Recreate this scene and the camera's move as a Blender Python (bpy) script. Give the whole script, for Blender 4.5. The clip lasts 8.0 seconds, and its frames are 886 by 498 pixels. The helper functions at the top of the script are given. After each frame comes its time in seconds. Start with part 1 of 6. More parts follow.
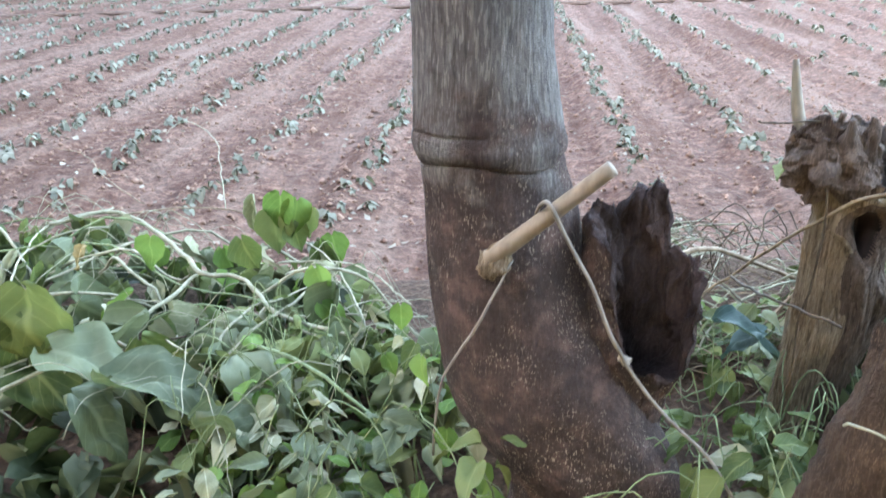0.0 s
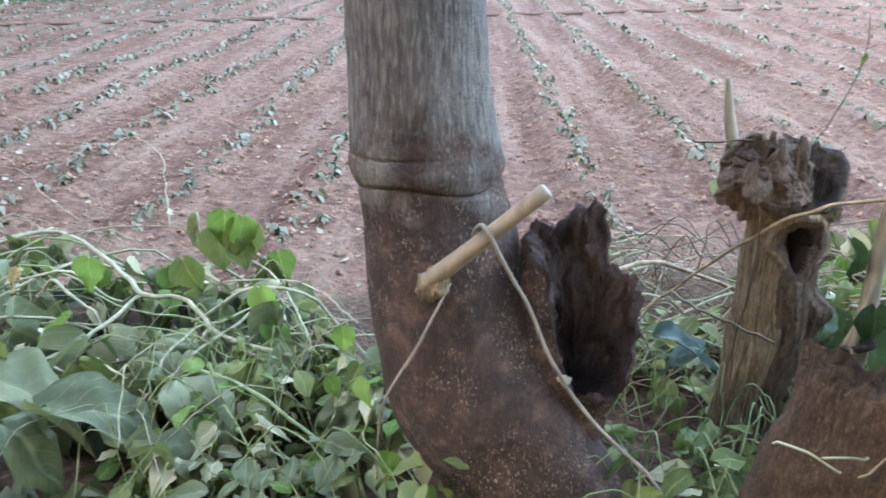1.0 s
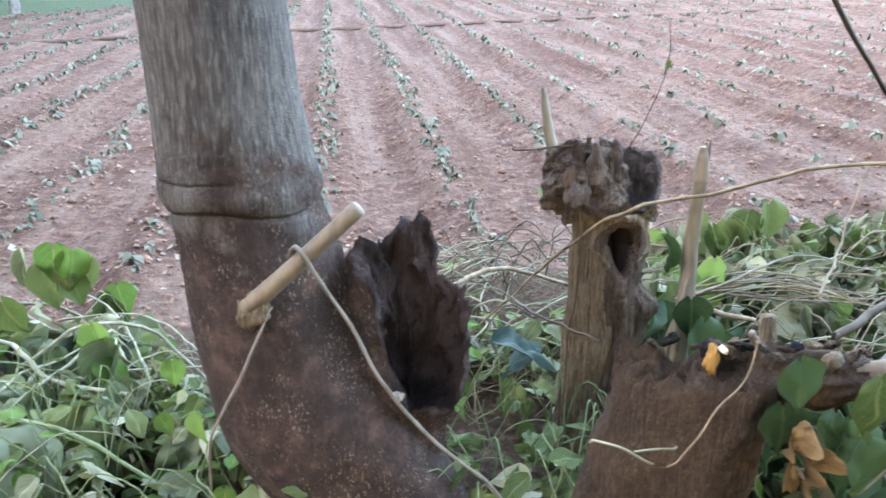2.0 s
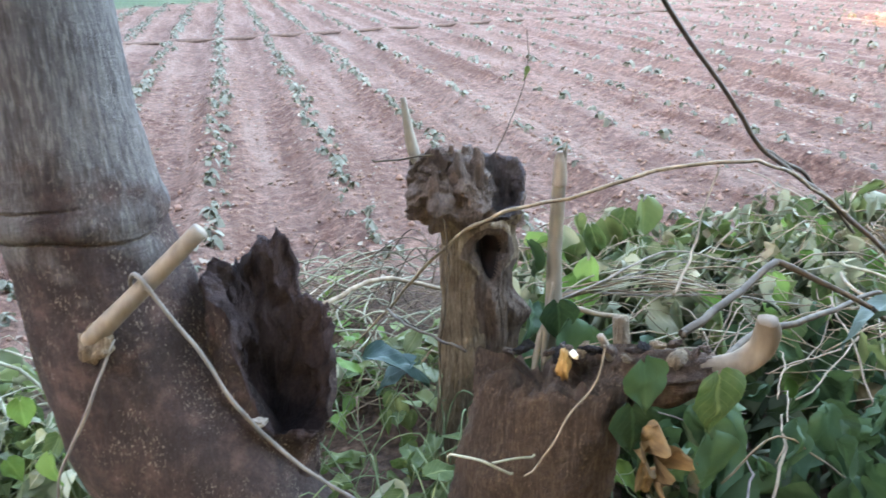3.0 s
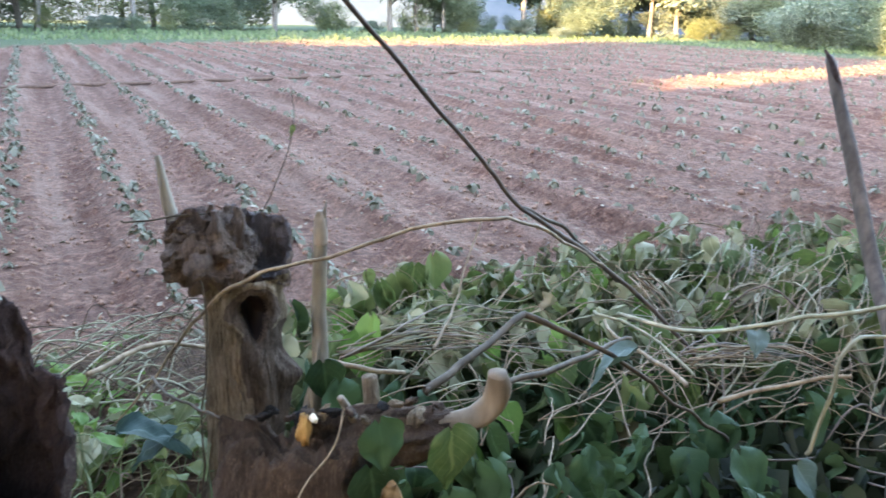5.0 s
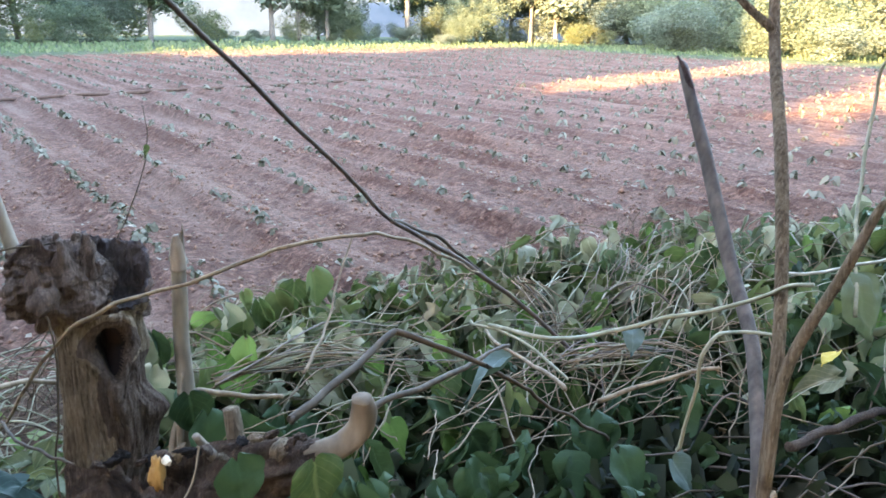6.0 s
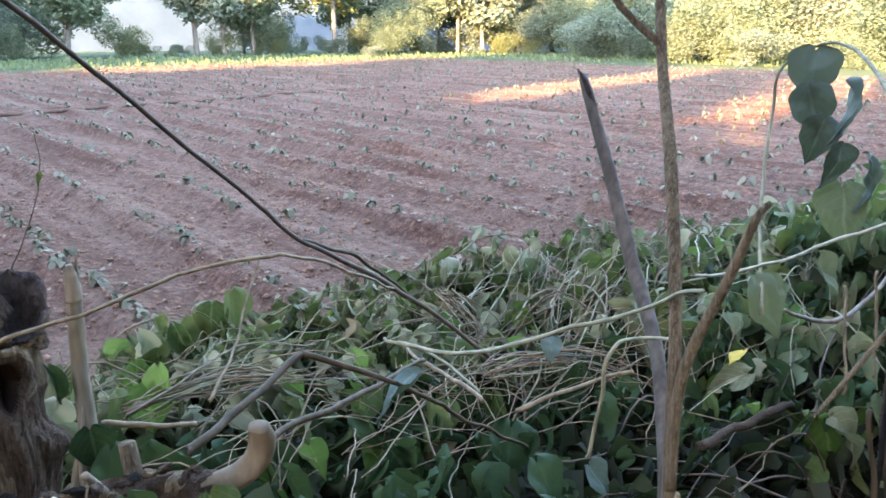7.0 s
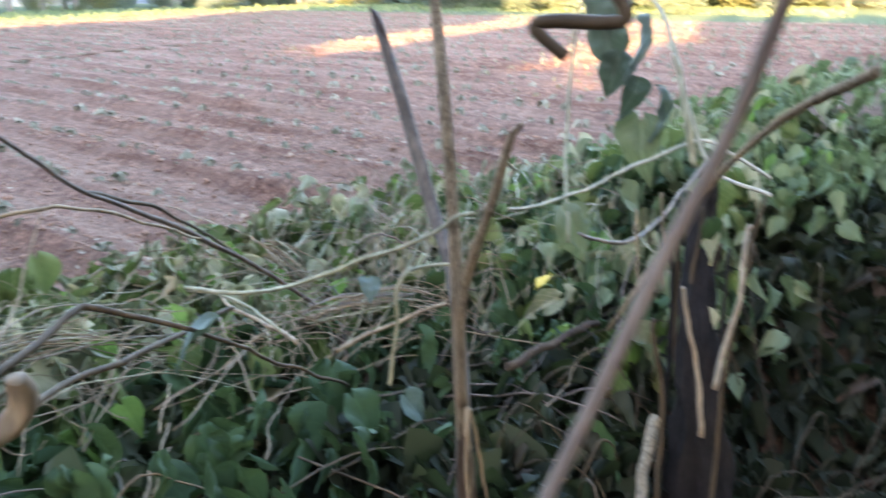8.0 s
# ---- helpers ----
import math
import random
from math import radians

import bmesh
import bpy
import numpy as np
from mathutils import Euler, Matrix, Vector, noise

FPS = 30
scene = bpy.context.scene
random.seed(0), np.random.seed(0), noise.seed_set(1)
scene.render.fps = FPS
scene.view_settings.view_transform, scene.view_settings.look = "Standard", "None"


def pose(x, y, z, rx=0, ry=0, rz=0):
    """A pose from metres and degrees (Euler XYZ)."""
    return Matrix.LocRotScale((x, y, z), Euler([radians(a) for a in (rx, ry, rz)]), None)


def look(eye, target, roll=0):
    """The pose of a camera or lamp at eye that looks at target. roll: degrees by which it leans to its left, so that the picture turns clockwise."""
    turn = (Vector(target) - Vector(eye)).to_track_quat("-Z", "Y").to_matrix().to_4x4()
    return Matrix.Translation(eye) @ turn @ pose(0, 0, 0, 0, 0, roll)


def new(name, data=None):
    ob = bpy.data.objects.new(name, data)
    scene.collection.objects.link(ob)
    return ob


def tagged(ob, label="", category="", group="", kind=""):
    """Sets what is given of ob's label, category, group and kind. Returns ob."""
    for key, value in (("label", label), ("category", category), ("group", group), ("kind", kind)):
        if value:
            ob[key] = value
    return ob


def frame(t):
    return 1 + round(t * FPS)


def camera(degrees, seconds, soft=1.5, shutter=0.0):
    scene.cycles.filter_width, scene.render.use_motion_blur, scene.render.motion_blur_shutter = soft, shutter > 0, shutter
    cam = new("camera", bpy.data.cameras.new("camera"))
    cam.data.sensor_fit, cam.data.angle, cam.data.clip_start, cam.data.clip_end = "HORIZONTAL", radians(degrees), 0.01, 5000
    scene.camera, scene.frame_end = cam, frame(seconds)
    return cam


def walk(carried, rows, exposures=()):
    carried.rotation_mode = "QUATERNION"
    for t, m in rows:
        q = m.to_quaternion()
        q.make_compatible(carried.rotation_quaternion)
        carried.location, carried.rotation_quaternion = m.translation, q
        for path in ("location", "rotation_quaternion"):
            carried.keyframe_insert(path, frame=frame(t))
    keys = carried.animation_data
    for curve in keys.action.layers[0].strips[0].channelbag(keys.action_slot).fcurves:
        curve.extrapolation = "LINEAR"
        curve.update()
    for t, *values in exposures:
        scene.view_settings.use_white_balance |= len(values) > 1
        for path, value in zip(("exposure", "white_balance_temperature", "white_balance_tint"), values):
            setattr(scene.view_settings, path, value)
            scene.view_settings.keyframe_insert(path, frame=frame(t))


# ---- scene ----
cam = camera(58.5, 8.0, 1.5, 0.4)
PATH = [
    (0, (0.407, 0.484, 1.901), (0.243, 2.328, 1.146), -0.7),
    (0.5, (0.423, 0.487, 1.926), (0.274, 2.36, 1.241), -1.0),
    (1, (0.441, 0.5, 1.921), (0.381, 2.359, 1.185), -0.3),
    (1.5, (0.492, 0.517, 1.92), (0.579, 2.374, 1.181), -1.4),
    (2, (0.542, 0.516, 1.922), (0.781, 2.371, 1.212), -0.8),
    (2.2, (0.574, 0.517, 1.923), (0.835, 2.369, 1.214), -0.8),
    (3.3, (0.646, 0.528, 1.926), (1.178, 2.332, 1.244), -0.8),
    (3.5, (0.657, 0.523, 1.927), (1.216, 2.33, 1.279), -0.3),
    (4, (0.685, 0.506, 1.928), (1.319, 2.298, 1.306), -0.0),
    (4.5, (0.723, 0.494, 1.932), (1.515, 2.242, 1.37), 2.0),
    (4.7, (0.734, 0.493, 1.932), (1.552, 2.228, 1.366), 1.9),
    (5.8, (0.809, 0.5, 1.939), (1.897, 2.083, 1.381), 0.8),
    (6, (0.816, 0.498, 1.941), (1.925, 2.069, 1.39), 0.8),
    (6.5, (0.844, 0.486, 1.956), (2.03, 2.011, 1.441), -0.6),
    (7, (0.863, 0.466, 1.954), (2.103, 1.944, 1.429), -0.1),
    (7.5, (0.886, 0.437, 1.947), (2.191, 1.853, 1.409), -0.0),
    (7.8, (0.919, 0.385, 1.929), (2.301, 1.703, 1.334), -0.2),
    (8, (0.932, 0.358, 1.924), (2.397, 1.562, 1.287), -0.7),
]
walk(cam, [(t, look(eye, target, roll)) for t, eye, target, roll in PATH], [(0.0, 5.54, 6950, 15), (1.0, 5.33, 7000, 15), (1.5, 5.42, 6950, 15), (2.0, 5.46, 6880, 15), (3.5, 5.28, 6750, 15), (4.5, 4.89, 6620, 15), (6.0, 4.82, 6400, 15), (7.0, 4.64, 6380, 15), (8.0, 4.94, 6560, 15)])

# ---------- world, sun ----------
SUN_WAY = Vector((0.93, 0.30, -0.235)).normalized()      # the way the sunlight travels
world = bpy.data.worlds.new("sky")
scene.world = world
world.use_nodes = True
sky = world.node_tree.nodes.new("ShaderNodeTexSky")
sky.sky_type = "NISHITA"
sky.sun_disc = False
sky.sun_elevation = math.asin(-SUN_WAY.z)
sky.sun_rotation = math.atan2(-SUN_WAY.x, -SUN_WAY.y)
sky.air_density, sky.dust_density = 1.0, 1.0
back = world.node_tree.nodes["Background"]
back.inputs["Strength"].default_value = 0.15
world.node_tree.links.new(sky.outputs["Color"], back.inputs["Color"])
sun = new("sun", bpy.data.lights.new("sun", "SUN"))
sun.data.energy, sun.data.angle, sun.data.color = 3.3, radians(0.6), (1.0, 0.66, 0.29)
sun.matrix_world = Matrix.Translation((-30, -10, 20)) @ SUN_WAY.to_track_quat("-Z", "Y").to_matrix().to_4x4()


# ---------- node materials ----------
def node_mat(name, rough=0.8):
    m = bpy.data.materials.new(name)
    m.use_nodes = True
    nt = m.node_tree
    b = nt.nodes["Principled BSDF"]
    b.inputs["Roughness"].default_value = rough
    b.inputs["Specular IOR Level"].default_value = 0.3
    return m, nt, b


def noise_tex(nt, scale, detail=4.0, stretch=None, rough=0.55, coords="Object"):
    tc = nt.nodes.new("ShaderNodeTexCoord")
    n = nt.nodes.new("ShaderNodeTexNoise")
    n.inputs["Scale"].default_value, n.inputs["Detail"].default_value, n.inputs["Roughness"].default_value = scale, detail, rough
    out = tc.outputs[coords]
    if stretch:
        mp = nt.nodes.new("ShaderNodeMapping")
        mp.inputs["Scale"].default_value = stretch
        nt.links.new(out, mp.inputs["Vector"])
        out = mp.outputs["Vector"]
    nt.links.new(out, n.inputs["Vector"])
    return n


def ramp(nt, source, stops):
    r = nt.nodes.new("ShaderNodeValToRGB")
    while len(r.color_ramp.elements) < len(stops):
        r.color_ramp.elements.new(0.5)
    for e, (p, c) in zip(r.color_ramp.elements, stops):
        e.position, e.color = p, (*c, 1) if len(c) == 3 else c
    nt.links.new(source, r.inputs["Fac"])
    return r.outputs["Color"]


def mix(nt, fac, a, b, how="MIX"):
    n = nt.nodes.new("ShaderNodeMix")
    n.data_type, n.blend_type = "RGBA", how
    for key, v in ((0, fac), (6, a), (7, b)):
        if isinstance(v, (int, float)):
            n.inputs[key].default_value = v
        elif isinstance(v, tuple):
            n.inputs[key].default_value = (*v, 1)
        else:
            nt.links.new(v, n.inputs[key])
    return n.outputs[2]


def bump(nt, b, height, strength, distance):
    n = nt.nodes.new("ShaderNodeBump")
    n.inputs["Strength"].default_value, n.inputs["Distance"].default_value = strength, distance
    nt.links.new(height, n.inputs["Height"])
    nt.links.new(n.outputs["Normal"], b.inputs["Normal"])


def grey(v):
    return (v, v, v)


def leaf_mat(name, dark, light, pale, translucent=0.3, rough=0.5, island=False, dry=None, veins=False):
    """Leaf: hue varies from leaf to leaf, paler veins and patches, some light passes through."""
    m, nt, b = node_mat(name, max(rough, 0.62))
    b.inputs["Specular IOR Level"].default_value = 0.14
    if island:
        rnd = nt.nodes.new("ShaderNodeNewGeometry").outputs["Random Per Island"]
    else:
        rnd = nt.nodes.new("ShaderNodeObjectInfo").outputs["Random"]
    stops = [(0.0, dark), (0.45, light), (0.8, pale)] + ([(0.965, pale), (0.985, dry)] if dry else [])
    c = ramp(nt, rnd, stops)
    n = noise_tex(nt, 60, 3)
    c = mix(nt, ramp(nt, n.outputs["Fac"], [(0.3, grey(0.0)), (0.8, grey(0.35))]), c, pale)
    big = noise_tex(nt, 9, 2)
    c = mix(nt, ramp(nt, big.outputs["Fac"], [(0.35, grey(0.25)), (0.7, grey(0.0))]), c, dark)
    if veins:
        across, along = nt.nodes.new("ShaderNodeAttribute"), nt.nodes.new("ShaderNodeAttribute")
        across.attribute_name, along.attribute_name = "across", "along"
        rib = ramp(nt, across.outputs["Fac"], [(0.0, grey(0.0)), (0.90, grey(0.0)), (0.97, grey(0.8))])
        sl = nt.nodes.new("ShaderNodeMath")
        sl.operation = "MULTIPLY_ADD"
        sl.inputs[1].default_value = 0.42
        nt.links.new(across.outputs["Fac"], sl.inputs[0])
        nt.links.new(along.outputs["Fac"], sl.inputs[2])
        wv = nt.nodes.new("ShaderNodeMath")
        wv.operation = "PINGPONG"
        wv.inputs[1].default_value = 0.075
        nt.links.new(sl.outputs[0], wv.inputs[0])
        side = ramp(nt, wv.outputs[0], [(0.0, grey(0.45)), (0.012, grey(0.0))])
        c = mix(nt, rib, c, pale)
        c = mix(nt, side, c, pale)
    nt.links.new(c, b.inputs["Base Color"])
    tr = nt.nodes.new("ShaderNodeBsdfTranslucent")
    nt.links.new(mix(nt, 0.25, c, (0.24, 0.32, 0.08)), tr.inputs["Color"])
    ms = nt.nodes.new("ShaderNodeMixShader")
    ms.inputs[0].default_value = translucent
    nt.links.new(b.outputs[0], ms.inputs[1])
    nt.links.new(tr.outputs[0], ms.inputs[2])
    nt.links.new(ms.outputs[0], nt.nodes["Material Output"].inputs["Surface"])
    bump(nt, b, n.outputs["Fac"], 0.25, 0.004)
    return m


def stem_mat(name, dark, light, scale=40, rough=0.65, stretch=(1, 1, 0.25)):
    m, nt, b = node_mat(name, rough)
    b.inputs["Specular IOR Level"].default_value = 0.12
    n = noise_tex(nt, scale, 5, stretch)
    c = ramp(nt, n.outputs["Fac"], [(0.3, dark), (0.7, light)])
    rnd = nt.nodes.new("ShaderNodeObjectInfo").outputs["Random"]
    c = mix(nt, ramp(nt, rnd, [(0.0, grey(0.0)), (1.0, grey(0.45))]), c, dark)
    n2 = noise_tex(nt, scale * 0.15, 3)
    c = mix(nt, ramp(nt, n2.outputs["Fac"], [(0.5, grey(0.0)), (0.75, grey(0.5))]), c, dark)
    nt.links.new(c, b.inputs["Base Color"])
    bump(nt, b, n.outputs["Fac"], 0.5, 0.003)
    return m


def soil_ground_mat():
    """Red tilled soil in the field, litter-brown on the bank, grass beyond the field's end."""
    m, nt, b = node_mat("soil", 0.95)
    b.inputs["Specular IOR Level"].default_value = 0.1
    n = noise_tex(nt, 1.3, 6)
    fine = noise_tex(nt, 9, 8, rough=0.72)
    clod = noise_tex(nt, 30, 6, rough=0.7)
    c = ramp(nt, fine.outputs["Fac"], [(0.36, (0.058, 0.026, 0.017)), (0.5, (0.130, 0.064, 0.042)), (0.62, (0.245, 0.138, 0.094))])
    c = mix(nt, ramp(nt, n.outputs["Fac"], [(0.42, grey(0.0)), (0.62, grey(0.45))]), c, (0.205, 0.120, 0.085))
    # dry pale crust in strips along the rows
    strip = noise_tex(nt, 1.0, 5, (2.6, 0.16, 1.0), 0.65)
    c = mix(nt, ramp(nt, strip.outputs["Fac"], [(0.50, grey(0.0)), (0.64, grey(0.62))]), c, (0.232, 0.149, 0.107))
    c = mix(nt, ramp(nt, strip.outputs["Fac"], [(0.36, grey(0.8)), (0.48, grey(0.0))]), c, (0.100, 0.047, 0.028))
    c = mix(nt, ramp(nt, clod.outputs["Fac"], [(0.38, grey(0.6)), (0.52, grey(0.0))]), c, (0.062, 0.034, 0.026))
    pos = nt.nodes.new("ShaderNodeNewGeometry").outputs["Position"]
    sep = nt.nodes.new("ShaderNodeSeparateXYZ")
    nt.links.new(pos, sep.inputs[0])
    # grass: beyond an uneven line at the far end and along the side
    att = nt.nodes.new("ShaderNodeAttribute")
    att.attribute_name = "grass"
    g = ramp(nt, fine.outputs["Fac"], [(0.3, (0.045, 0.058, 0.030)), (0.6, (0.078, 0.095, 0.050)), (0.8, (0.125, 0.128, 0.075))])
    c = mix(nt, att.outputs["Fac"], c, g)
    att2 = nt.nodes.new("ShaderNodeAttribute")
    att2.attribute_name = "litter"
    l = ramp(nt, clod.outputs["Fac"], [(0.3, (0.035, 0.022, 0.014)), (0.55, (0.11, 0.065, 0.042)), (0.75, (0.24, 0.15, 0.10))])
    c = mix(nt, att2.outputs["Fac"], c, l)
    nt.links.new(c, b.inputs["Base Color"])
    add = nt.nodes.new("ShaderNodeMath")
    nt.links.new(fine.outputs["Fac"], add.inputs[0])
    nt.links.new(clod.outputs["Fac"], add.inputs[1])
    bump(nt, b, add.outputs[0], 1.0, 0.075)
    return m


def bark_mat(name, base_dark, base_light, streak, speck=0.0, mud=None, mud_top=0.0, grain=1.0):
    """Bark with fine upright cracks and pale streaks; below mud_top a crust of dark earth with pale specks."""
    m, nt, b = node_mat(name, 0.9)
    b.inputs["Specular IOR Level"].default_value = 0.15
    streaks = noise_tex(nt, 1.0, 4, (150, 150, 12), 0.6)
    dash = noise_tex(nt, 1.0, 2, (300, 300, 34), 0.4)
    big = noise_tex(nt, 7, 5)
    fine = noise_tex(nt, 120, 7, rough=0.78)
    c = ramp(nt, big.outputs["Fac"], [(0.36, base_dark), (0.62, base_light)])
    c = mix(nt, ramp(nt, fine.outputs["Fac"], [(0.35, grey(0.6)), (0.6, grey(0.0))]), c, base_dark)
    c = mix(nt, ramp(nt, streaks.outputs["Fac"], [(0.53, grey(0.0)), (0.62, grey(0.35 * grain))]), c, streak)
    c = mix(nt, ramp(nt, dash.outputs["Fac"], [(0.555, grey(0.0)), (0.62, grey(0.6 * grain))]), c, streak)
    c = mix(nt, ramp(nt, streaks.outputs["Fac"], [(0.38, grey(0.8 * grain)), (0.46, grey(0.0))]), c, tuple(0.4 * v for v in base_dark))
    if mud:
        sep = nt.nodes.new("ShaderNodeSeparateXYZ")
        nt.links.new(nt.nodes.new("ShaderNodeTexCoord").outputs["Object"], sep.inputs[0])
        wob = nt.nodes.new("ShaderNodeMath")
        wob.operation = "MULTIPLY_ADD"
        wob.inputs[1].default_value, wob.inputs[2].default_value = -0.9, mud_top + 0.45
        nt.links.new(big.outputs["Fac"], wob.inputs[0])
        sub = nt.nodes.new("ShaderNodeMath")
        sub.operation = "SUBTRACT"
        nt.links.new(wob.outputs[0], sub.inputs[0])
        nt.links.new(sep.outputs["Z"], sub.inputs[1])
        mm = ramp(nt, sub.outputs[0], [(0.0, grey(0.0)), (0.14, grey(0.9))])
        mudc = ramp(nt, fine.outputs["Fac"], [(0.3, tuple(0.5 * v for v in mud)), (0.7, mud)])
        blot = noise_tex(nt, 16, 5, rough=0.65)
        mudc = mix(nt, ramp(nt, blot.outputs["Fac"], [(0.42, grey(0.75)), (0.55, grey(0.0))]), mudc, tuple(0.35 * v for v in mud))
        mudc = mix(nt, ramp(nt, blot.outputs["Fac"], [(0.56, grey(0.0)), (0.70, grey(0.6))]), mudc, tuple(2.1 * v for v in mud))
        c = mix(nt, mm, c, mudc)
    if speck:
        sp = noise_tex(nt, 1.0, 3, (300, 300, 110), 0.6)
        patch = noise_tex(nt, 14, 5, (1, 1, 0.6), 0.7)
        where = mix(nt, 1.0, ramp(nt, sp.outputs["Fac"], [(0.57, grey(0.0)), (0.64, grey(speck))]), ramp(nt, patch.outputs["Fac"], [(0.46, grey(0.04)), (0.60, grey(1.0))]), "MULTIPLY")
        if mud:
            where = mix(nt, 1.0, where, mm, "MULTIPLY")
        c = mix(nt, where, c, tuple(v * k for v, k in zip(streak, (1.0, 0.88, 0.76))))
    nt.links.new(c, b.inputs["Base Color"])
    add = nt.nodes.new("ShaderNodeMath")
    add.operation = "MULTIPLY_ADD"
    add.inputs[1].default_value = grain
    nt.links.new(streaks.outputs["Fac"], add.inputs[0])
    nt.links.new(fine.outputs["Fac"], add.inputs[2])
    bump(nt, b, add.outputs[0], 1.0, 0.014)
    return m


SOIL = soil_ground_mat()
CLOD = stem_mat("soil_clod", (0.125, 0.063, 0.041), (0.235, 0.142, 0.098), 9, 0.95, (1, 1, 1))
BARK = bark_mat("grey_bark", (0.108, 0.089, 0.078), (0.190, 0.160, 0.141), (0.37, 0.325, 0.285), 0.85, (0.092, 0.052, 0.041), 1.10, grain=0.6)
ROT = bark_mat("rotten_wood", (0.026, 0.015, 0.013), (0.092, 0.056, 0.048), (0.13, 0.095, 0.08), 0.2, grain=0.2)
BARK_TAN = bark_mat("tan_bark", (0.140, 0.095, 0.058), (0.295, 0.208, 0.128), (0.42, 0.32, 0.22), grain=0.7)
BARK_DARK = bark_mat("brown_bark", (0.040, 0.023, 0.015), (0.104, 0.063, 0.040), (0.20, 0.145, 0.10), 0.6, grain=0.3)
BARK_FAR = bark_mat("far_bark", (0.08, 0.07, 0.062), (0.18, 0.16, 0.145), (0.3, 0.28, 0.25))
PALE_WOOD = stem_mat("pale_peeled_wood", (0.140, 0.104, 0.074), (0.285, 0.215, 0.155), 60)
FRESH_WOOD = stem_mat("fresh_cut_wood", (0.45, 0.32, 0.2), (0.62, 0.48, 0.32), 90)
VINE_PALE = stem_mat("pale_vine", (0.14, 0.128, 0.078), (0.32, 0.285, 0.195))
VINE_BROWN = stem_mat("brown_vine", (0.072, 0.050, 0.039), (0.165, 0.120, 0.094))
DEAD_LEAF = stem_mat("dead_leaf_brown", (0.085, 0.048, 0.022), (0.26, 0.165, 0.075), 70)
VINE_GREEN = stem_mat("green_vine", (0.085, 0.105, 0.045), (0.21, 0.235, 0.12))
VINE_WHITE = stem_mat("whitish_vine", (0.24, 0.215, 0.16), (0.46, 0.42, 0.33))
VINE_TAN = stem_mat("dry_vine", (0.105, 0.070, 0.042), (0.285, 0.205, 0.130))
VINE_GREY = stem_mat("grey_vine", (0.105, 0.083, 0.066), (0.27, 0.22, 0.178))
VINE_DARK = stem_mat("dark_vine", (0.038, 0.025, 0.015), (0.098, 0.066, 0.039))
STAKE_PALE = stem_mat("pale_stake_wood", (0.11, 0.086, 0.060), (0.27, 0.215, 0.155), 35)
STAKE_GREY = stem_mat("weathered_stake", (0.044, 0.034, 0.028), (0.135, 0.105, 0.086), 45)
ORANGE = stem_mat("orange_pulp", (0.24, 0.115, 0.035), (0.44, 0.26, 0.09), 90)
LEAF = leaf_mat("leaf_green", (0.027, 0.043, 0.011), (0.064, 0.086, 0.022), (0.140, 0.148, 0.052), 0.22, veins=True)
LEAF_PALE = leaf_mat("leaf_pale", (0.108, 0.110, 0.057), (0.205, 0.192, 0.108), (0.345, 0.312, 0.200), 0.2, veins=True)
LEAF_FRESH = leaf_mat("leaf_fresh", (0.046, 0.092, 0.015), (0.084, 0.140, 0.025), (0.139, 0.200, 0.047), 0.4, veins=True)
# deep green leaf, darkened further in place of shade on the near heap
LEAF_DEEP = leaf_mat("leaf_deep_green_dimmed", (0.010, 0.021, 0.008), (0.020, 0.039, 0.015), (0.040, 0.068, 0.028), 0.12, veins=True)
LEAF_BLUE = leaf_mat("leaf_blue_green", (0.018, 0.036, 0.028), (0.036, 0.062, 0.050), (0.072, 0.105, 0.084), 0.15, 0.5, veins=True)
LEAF_DRY = leaf_mat("leaf_dry", (0.20, 0.12, 0.05), (0.36, 0.24, 0.10), (0.5, 0.38, 0.2), 0.2)
LEAF_YELLOW = leaf_mat("leaf_yellow", (0.36, 0.22, 0.02), (0.45, 0.29, 0.03), (0.52, 0.37, 0.07), 0.3)
LEAF_SILVER = leaf_mat("leaf_silver", (0.034, 0.050, 0.040), (0.060, 0.080, 0.064), (0.10, 0.120, 0.102), 0.1, veins=True)
LEAF_SAGE = leaf_mat("leaf_sage", (0.047, 0.056, 0.027), (0.076, 0.087, 0.042), (0.145, 0.152, 0.085), 0.2, veins=True)
# inner heap leaves, their colour darkened to stand for shade between the leaves
LEAF_GAP_DARK = leaf_mat("leaf_mass", (0.009, 0.013, 0.005), (0.022, 0.032, 0.012), (0.078, 0.080, 0.042), 0.2, island=True, dry=(0.231, 0.150, 0.076))
# far seedlings, a little paler than the near ones in place of haze
CROP = leaf_mat("crop_leaf", (0.074, 0.067, 0.048), (0.122, 0.110, 0.078), (0.182, 0.162, 0.118), 0.12, 0.8, island=True)
CROP_ONE = leaf_mat("crop_leaf_near", (0.066, 0.062, 0.043), (0.112, 0.102, 0.070), (0.168, 0.151, 0.108), 0.12, 0.8)
# foliage colour lifted to make up for missing haze over the woods
FOLIAGE = leaf_mat("woods_foliage", (0.066, 0.085, 0.060), (0.108, 0.134, 0.088), (0.165, 0.190, 0.124), 0.4, 0.8, island=True)
GRASS = leaf_mat("grass_blade", (0.051, 0.075, 0.034), (0.087, 0.120, 0.055), (0.156, 0.175, 0.095), 0.3, 0.8, island=True)
# the same, shifted bluish: haze put into the leaf colour
FOLIAGE_HAZED = leaf_mat("hazed_foliage", (0.072, 0.092, 0.080), (0.115, 0.142, 0.112), (0.172, 0.198, 0.158), 0.4, 0.8, island=True)
FOLIAGE_LIGHT = leaf_mat("light_foliage", (0.075, 0.090, 0.040), (0.12, 0.135, 0.062), (0.18, 0.185, 0.09), 0.45, 0.8, island=True)


